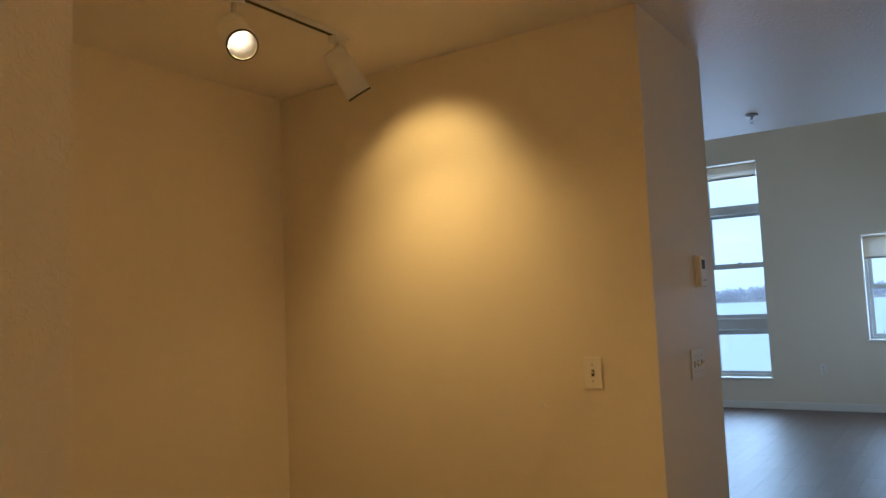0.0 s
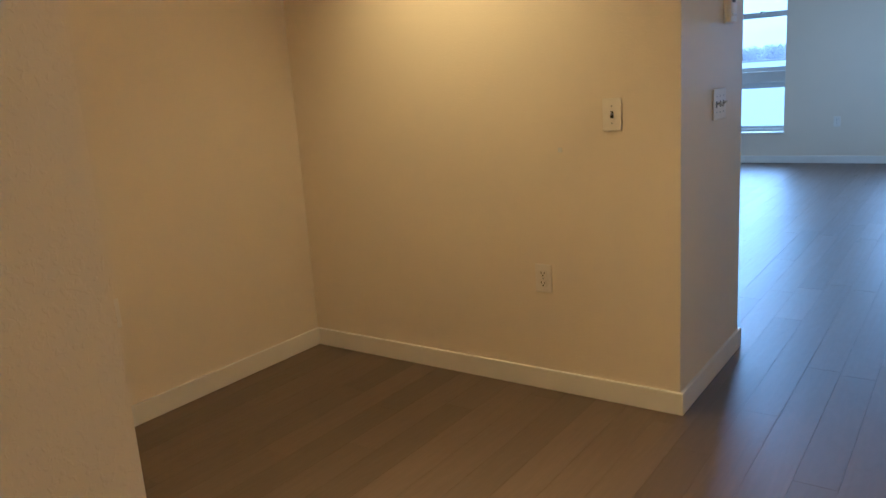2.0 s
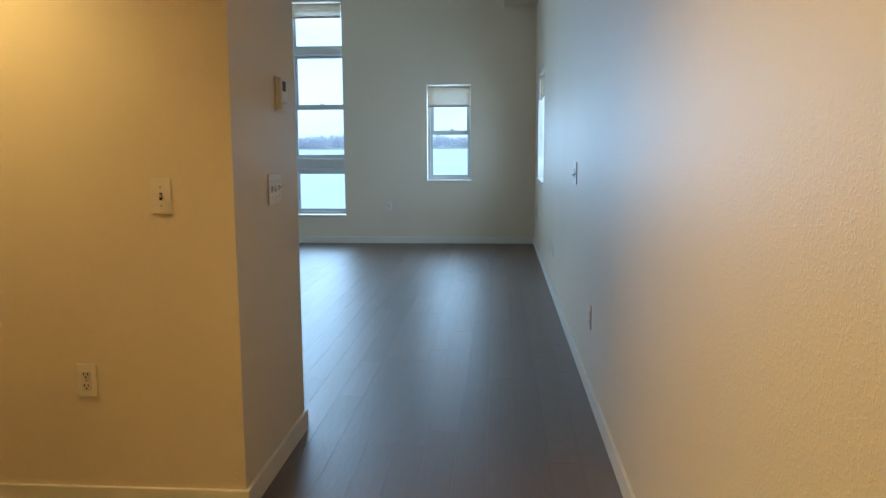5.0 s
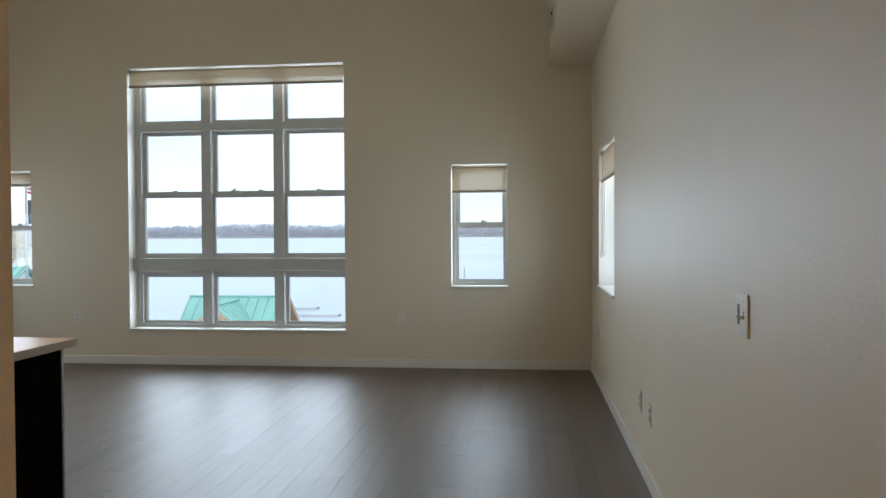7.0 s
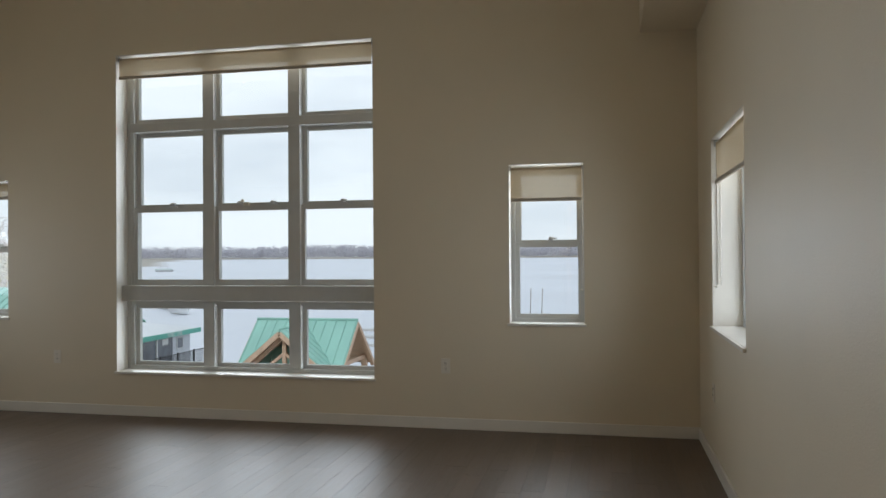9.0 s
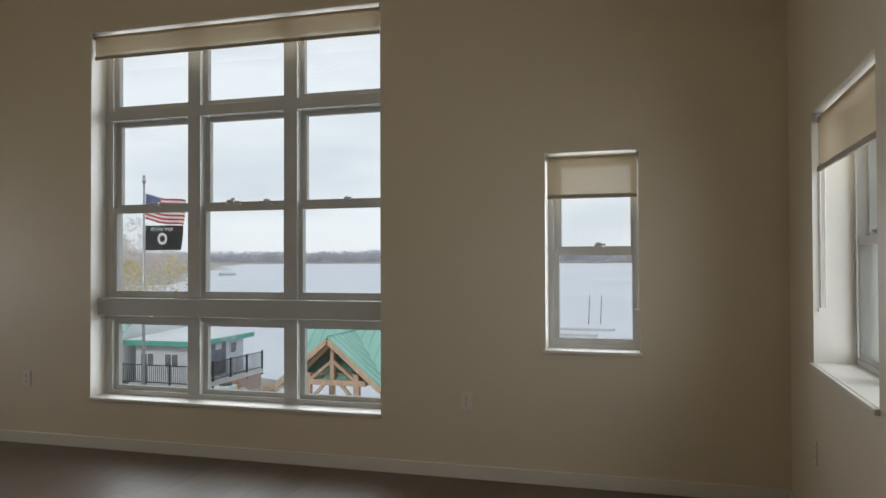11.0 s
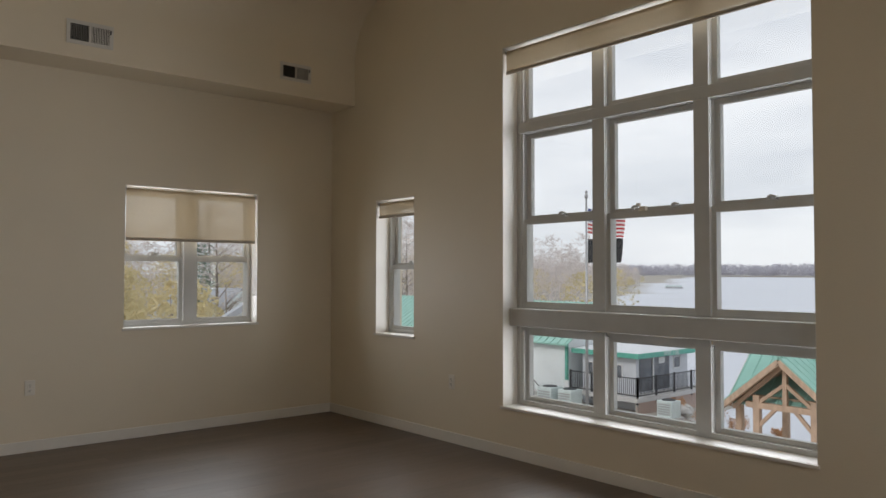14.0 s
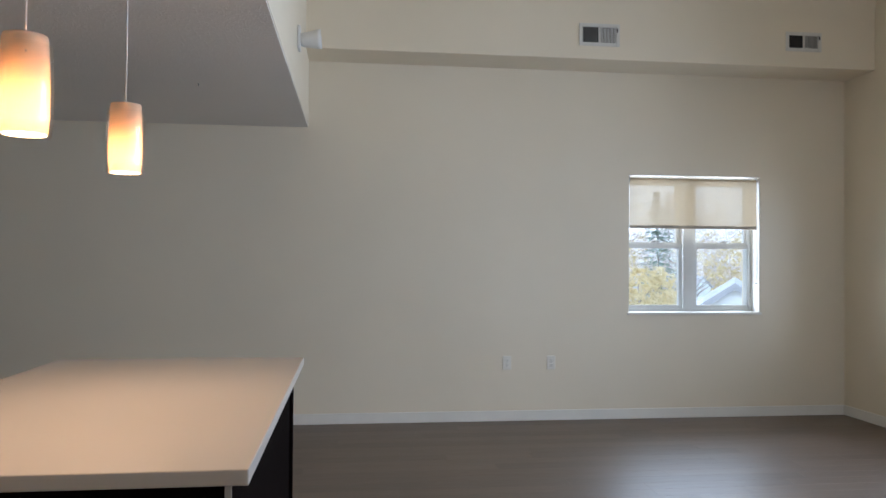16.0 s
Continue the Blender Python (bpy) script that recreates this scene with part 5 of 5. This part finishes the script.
for s in (-1, 1):
    beam((s * CW, CY + 0.04, drop - 0.10), (0, CY + 0.04, CZ - 0.10), 0.20, "barge_rafter")
    beam((s * (CW - 0.25), CY + 0.5, drop - 0.12), (0, CY + 0.5, CZ - 0.24), 0.15, "rafter")
    beam((s * 1.05, CY + 0.5, -6.5), (s * 1.05, CY + 0.5, drop + 0.45), 0.24, "post")
    beam((s * 1.05, CY + 0.5, drop - 0.75), (s * 0.35, CY + 0.5, drop + 0.02), 0.13, "brace")
    beam((s * 1.0, CY + 0.5, drop + 0.16), (0, CY + 0.5, drop + 0.95), 0.13, "brace")
    for yy in (-1.9, 1.9):
        beam((s * 2.0, yy, -6.5), (s * 2.0, yy, PE + 0.3), 0.24, "post")
    beam((s * 2.0, -2.0, PE + 0.32), (s * 2.0, 2.0, PE + 0.32), 0.18)
    for e in (-1, 1):
        beam((s * (PX - 0.05), e * PD, PE - 0.09), (s * (PX - 0.05), 0, PZ - 0.09), 0.18, "barge_rafter")
    beam((-2.1, s * 1.9, PE + 0.30), (2.1, s * 1.9, PE + 0.30), 0.18)
    for k in range(5):
        y = CY + 0.25 + k * 0.5
        beam((s * (CW - 0.1), y, drop + 0.0), (0, y, CZ - 0.08), 0.09, "rafter")
beam((-1.45, CY + 0.5, drop + 0.08), (1.45, CY + 0.5, drop + 0.08), 0.22, "tie_beam")
beam((0, CY + 0.5, drop + 0.1), (0, CY + 0.5, CZ - 0.2), 0.16, "king_post")

# ---- flagpole with two flags ----
fp = thing("flagpole", "grey steel flagpole with ball top", "flagpole", pose(-19.4, 19.25, -6.4))
bm = bmesh.new()
tube(bm, (0, 0, 0), (0, 0, 10.72), 0.075, 0.035, 12)
part("pole", bm, STEELGREY, fp)
bm = bmesh.new()
lathe(bm, [(0.0, 10.70), (0.07, 10.72), (0.07, 10.84), (0.03, 10.88), (0.06, 10.93), (0.06, 10.98), (0.0, 11.03)], sides=14)
part("finial", bm, STEELGREY, fp)


def cloth_strip(bm, u0, u1, v0, v1, w, h, off=0.0, nu=14, sag=0.10):
    """A patch of a flag that flies along +x from the mast, rippling."""
    g = {}
    for i in range(nu + 1):
        for j in range(5):
            u, t = u0 + (u1 - u0) * i / nu, v0 + (v1 - v0) * j / 4
            g[i, j] = bm.verts.new((0.06 + w * u * 0.96, off + 0.10 * w * u * math.sin(7.5 * u + 2.2 * t), -h * t - sag * h * u * (1 + 0.3 * math.sin(5 * u))))
    for i in range(nu):
        for j in range(4):
            bm.faces.new((g[i, j], g[i + 1, j], g[i + 1, j + 1], g[i, j + 1])).smooth = True


us = thing("flag", "striped red, white and blue flag flying on the pole", "flag", pose(-19.4, 19.25, 3.92, 0, 0, 12))
for k in range(13):
    bm = bmesh.new()
    cloth_strip(bm, 0.4 if k < 7 else 0.0, 1.0, k / 13, (k + 1) / 13, 1.55, 0.95, sag=0.35)
    part("stripe", bm, FLAGRED if k % 2 == 0 else FLAGWHITE, us)
bm = bmesh.new()
cloth_strip(bm, 0.0, 0.4, 0.0, 7 / 13, 1.55, 0.95, sag=0.35)
canton = part("canton", bm, FLAGBLUE, us, "blue field with small white stars")
bm = bmesh.new()
for i in range(6):
    for j in range(5):
        u, t = 0.03 + 0.34 * i / 5, 0.05 + 0.44 * j / 4
        c = Vector((0.06 + 1.55 * u * 0.96, 0.155 * u * math.sin(7.5 * u + 2.2 * t) - 0.006, -0.95 * t - 0.35 * 0.95 * u * (1 + 0.3 * math.sin(5 * u))))
        ring5 = [bm.verts.new(c + Vector((r * math.sin(a), 0, r * math.cos(a)))) for a, r in ((k * math.pi / 5, 0.030 if k % 2 == 0 else 0.012) for k in range(10))]
        bm.faces.new(ring5)
part("stars", bm, FLAGWHITE, canton)
pw = thing("flag", "black memorial flag with white lettering and round emblem", "flag", pose(-19.4, 19.25, 2.72, 0, 0, 12))
bm = bmesh.new()
cloth_strip(bm, 0, 1, 0, 1, 1.45, 0.92, sag=0.0)
part("cloth", bm, FLAGBLACK, pw)
for r0, r1, mat in ((0.0, 0.22, FLAGWHITE), (0.0, 0.12, FLAGBLACK)):
    bm = bmesh.new()
    c = Vector((0.76, 0.0 - (0.10 if r1 > 0.2 else 0.106), -0.50))
    bm.faces.new([bm.verts.new(c + Vector((r1 * 0.85 * math.cos(k * 0.314), 0, r1 * math.sin(k * 0.314)))) for k in range(20)])
    part("emblem", bm, mat, pw, "plain round emblem")
txt = bpy.data.curves.new("lettering", "FONT")
txt.body, txt.size, txt.extrude, txt.align_x = "POW MIA", 0.20, 0.002, "CENTER"
txt.materials.append(FLAGWHITE)
lt = new("lettering", txt)
lt.parent = pw
lt.matrix_parent_inverse = Matrix()
lt.matrix_basis = pose(0.76, -0.11, -0.22, 90, 0, 0)

# ---- docks, stakes, boats ----


def dock(x, y, w, d):
    k = thing("floating_dock", "pale grey floating dock section on the lake", "dock", pose(x, y, -7.0), "floating docks")
    n = int(w / 0.45)
    for i in range(n):
        part("board", boxes((-w / 2 + i * w / n, -d / 2, 0.22, -w / 2 + (i + 0.9) * w / n, d / 2, 0.30)), ROOFPALE, k)
    for s in (-1, 1):
        part("float", boxes((-w / 2, s * d * 0.35 - 0.2, -0.1, w / 2, s * d * 0.35 + 0.2, 0.22)), CONCRETE, k)


for x, y, w in ((-9.9, 87.0, 6.4), (-10.6, 80.0, 5.0), (-11.0, 74.5, 4.4), (-25.4, 75.0, 3.4), (-22.3, 68.0, 5.6), (-21.6, 61.5, 6.4)):
    dock(x, y, w, 1.3)
for x, y in ((-10.6, 96.0), (-9.1, 96.5)):
    bm = bmesh.new()
    tube(bm, (x, y, -7.3), (x + 0.15, y, -3.2), 0.06, 0.05, 8)
    tagged(part("mooring_stake", bm, BARK), "thin dark mooring stake standing in the lake", "stake")
boat = thing("pontoon_boat", "white pontoon boat moored far out on the lake", "boat", pose(-255, 395, -7.0, 0, 0, 20))
bm = bmesh.new()
for s in (-1.1, 1.1):
    tube(bm, (-4.6, s, 0.3), (4.2, s, 0.3), 0.45, 0.45, 12)
    tube(bm, (4.2, s, 0.3), (5.4, s, 0.6), 0.45, 0.1, 12)
part("pontoons", bm, STEELGREY, boat)
part("deck", boxes((-4.8, -1.6, 0.7, 4.6, 1.6, 0.9)), ROOFPALE, boat)
part("side_rail", boxes((-4.7, -1.6, 0.9, 4.4, -1.5, 1.7), (-4.7, 1.5, 0.9, 4.4, 1.6, 1.7), (-4.7, -1.5, 0.9, -4.6, 1.5, 1.7)), ENAMEL, boat)
part("canopy", boxes((-2.6, -1.5, 3.0, 2.4, 1.5, 3.15), bevel=0.05), ROOFPALE, boat)
for s in (-1.4, 1.4):
    for x in (-2.3, 2.1):
        part("canopy_post", boxes((x - 0.06, s - 0.06, 1.6, x + 0.06, s + 0.06, 3.0)), STEELGREY, boat)
for x, y in ((-62, 95), (-70, 104), (-76, 101)):
    sb = thing("beached_boat", "small white boat drawn up on the shore", "boat", pose(x, y, -6.9, 0, 0, 30 + x), "boats on the shore")
    bm = bmesh.new()
    hull = [(-2.4, 0.9), (1.2, 0.95), (2.9, 0.0), (1.2, -0.95), (-2.4, -0.9)]
    lo = [bm.verts.new((a * 0.85, b * 0.6, 0)) for a, b in hull]
    hi = [bm.verts.new((a, b, 0.8)) for a, b in hull]
    bm.faces.new(lo[::-1])
    bm.faces.new(hi)
    for i in range(5):
        bm.faces.new((lo[i], lo[(i + 1) % 5], hi[(i + 1) % 5], hi[i]))
    part("hull", bm, ROOFPALE, sb)
    part("cuddy", boxes((-0.4, -0.6, 0.8, 0.9, 0.6, 1.4), bevel=0.08), FLAGWHITE, sb)

# ---- houses to the west ----


def cottage(x, y, w, d, eave, ridge, turn, label):
    z = land_height(x, y)
    h = thing("house", label, "house", pose(x, y, z - 0.05, 0, 0, turn))
    e, r = eave - z, ridge - z
    part("wall", boxes((-w / 2, -d / 2, 0, w / 2, d / 2, e)), WHITESIDE, h)
    for s in (-1, 1):
        bm = bmesh.new()
        q = [bm.verts.new(p) for p in ((-w / 2 - 0.08, s * (d / 2 + 0.4), e - 0.15), (w / 2 + 0.08, s * (d / 2 + 0.4), e - 0.15), (w / 2 + 0.08, 0, r), (-w / 2 - 0.08, 0, r))]
        bm.faces.new(q)
        ex = bmesh.ops.extrude_face_region(bm, geom=bm.faces[:])
        bmesh.ops.translate(bm, vec=(0, 0, 0.15), verts=[g for g in ex["geom"] if isinstance(g, bmesh.types.BMVert)])
        part("roof_slope", bm, SNOWROOF, h)
    bm = bmesh.new()
    for sx in (-w / 2, w / 2 - 0.05):
        bm.faces.new([bm.verts.new(p) for p in ((sx, -d / 2, e), (sx, d / 2, e), (sx, 0, r + 0.02))])
    ex = bmesh.ops.extrude_face_region(bm, geom=bm.faces[:])
    bmesh.ops.translate(bm, vec=(0.05, 0, 0), verts=[g for g in ex["geom"] if isinstance(g, bmesh.types.BMVert)])
    part("gable", bm, WHITESIDE, h)
    for k in (-1, 1):
        wn = part("window", boxes((w / 2, k * d * 0.22 - 0.45, 1.0, w / 2 + 0.03, k * d * 0.22 + 0.45, 2.1)), DARKGLASS, h)
        part("frame", boxes((w / 2, k * d * 0.22 - 0.55, 0.9, w / 2 + 0.05, k * d * 0.22 - 0.45, 2.2), (w / 2, k * d * 0.22 + 0.45, 0.9, w / 2 + 0.05, k * d * 0.22 + 0.55, 2.2), (w / 2, k * d * 0.22 - 0.45, 2.1, w / 2 + 0.05, k * d * 0.22 + 0.45, 2.2)), FLAGWHITE, wn)


cottage(-19.9, 5.75, 7.0, 5.4, -1.15, 0.78, -28, "small white house with grey shingle roof")
cottage(-62.0, 12.0, 9.0, 7.0, -2.8, 0.2, -5, "white house among the autumn trees")
cottage(-66.0, 24.0, 8.0, 7.0, -2.9, 0.0, 20, "pale house with grey roof between bare trees")
cottage(-58.0, -4.0, 9.0, 7.0, -3.0, -0.2, 10, "pale house behind golden trees")

# ---- floor planks: boards run towards the windows ----
floor = part("floor", boxes((XW - 0.02, SOUTH, -0.05, 0.02, 0.02, -0.011)), JOINT)
tagged(floor, "grey-brown wire-brushed oak plank floor", "floor", kind="structure")
PW, PT = 0.127, 0.011


def plank_verts(x0, y0, x1, y1, g=0.00015, c=0.0006):
    lo = [(x0 + g, y0 + g), (x1 - g, y0 + g), (x1 - g, y1 - g), (x0 + g, y1 - g)]
    hi = [(x0 + g + c, y0 + g + c), (x1 - g - c, y0 + g + c), (x1 - g - c, y1 - g - c), (x0 + g + c, y1 - g - c)]
    return [(x, y, -PT) for x, y in lo] + [(x, y, -0.0008) for x, y in lo] + [(x, y, 0.0) for x, y in hi]


PLANK_FACES = [(8, 9, 10, 11)] + [(a + i, a + (i + 1) % 4, a + 4 + (i + 1) % 4, a + 4 + i) for a in (0, 4) for i in range(4)]
LENGTHS = (0.58, 0.92, 1.24, 1.52, 1.83)
plank_mesh = {}
for ln in LENGTHS:
    me = bpy.data.meshes.new("plank")
    me.from_pydata(plank_verts(-PW / 2, -ln / 2, PW / 2, ln / 2), [], PLANK_FACES)
    me.materials.append(WOOD)
    plank_mesh[ln] = me
rng = random.Random(7)
rest_v, rest_f, singles = [], [], []
x = 0.0
while x > XW:
    x -= PW
    y = 0.01 + rng.uniform(0, 1.2)
    stop = SOUTH if x > ALCW - 0.2 else NEAR
    while y > stop:
        ln = rng.choice(LENGTHS)
        cy = y - ln / 2
        y -= ln
        near = (x > -1.45 and cy > -10.2) or (x > -3.2 and -9.3 < cy < -7.3) or (x > -4.0 and -4.6 < cy) or (x > -5.2 and -2.6 > cy > -4.6)
        if near and cy + ln / 2 < 0.012:
            singles.append((x + PW / 2, cy, ln))
        else:
            y1 = min(cy + ln / 2, 0.012)
            if y1 - (cy - ln / 2) < 0.02:
                continue
            base = len(rest_v)
            rest_v += plank_verts(x, cy - ln / 2, x + PW, y1)
            rest_f += [tuple(base + i for i in f) for f in PLANK_FACES]
for cx, cy, ln in singles[:300]:
    p = new("plank", plank_mesh[ln])
    p.parent = floor
    p.location = (cx, cy, 0)
for cx, cy, ln in singles[300:]:
    base = len(rest_v)
    rest_v += plank_verts(cx - PW / 2, cy - ln / 2, cx + PW / 2, cy + ln / 2)
    rest_f += [tuple(base + i for i in f) for f in PLANK_FACES]
me = bpy.data.meshes.new("planks")
me.from_pydata(rest_v, [], rest_f)
me.materials.append(WOOD)
rest = new("planks", me)
rest.parent = floor
tagged(rest, "further oak boards of the same floor", kind="stuff")
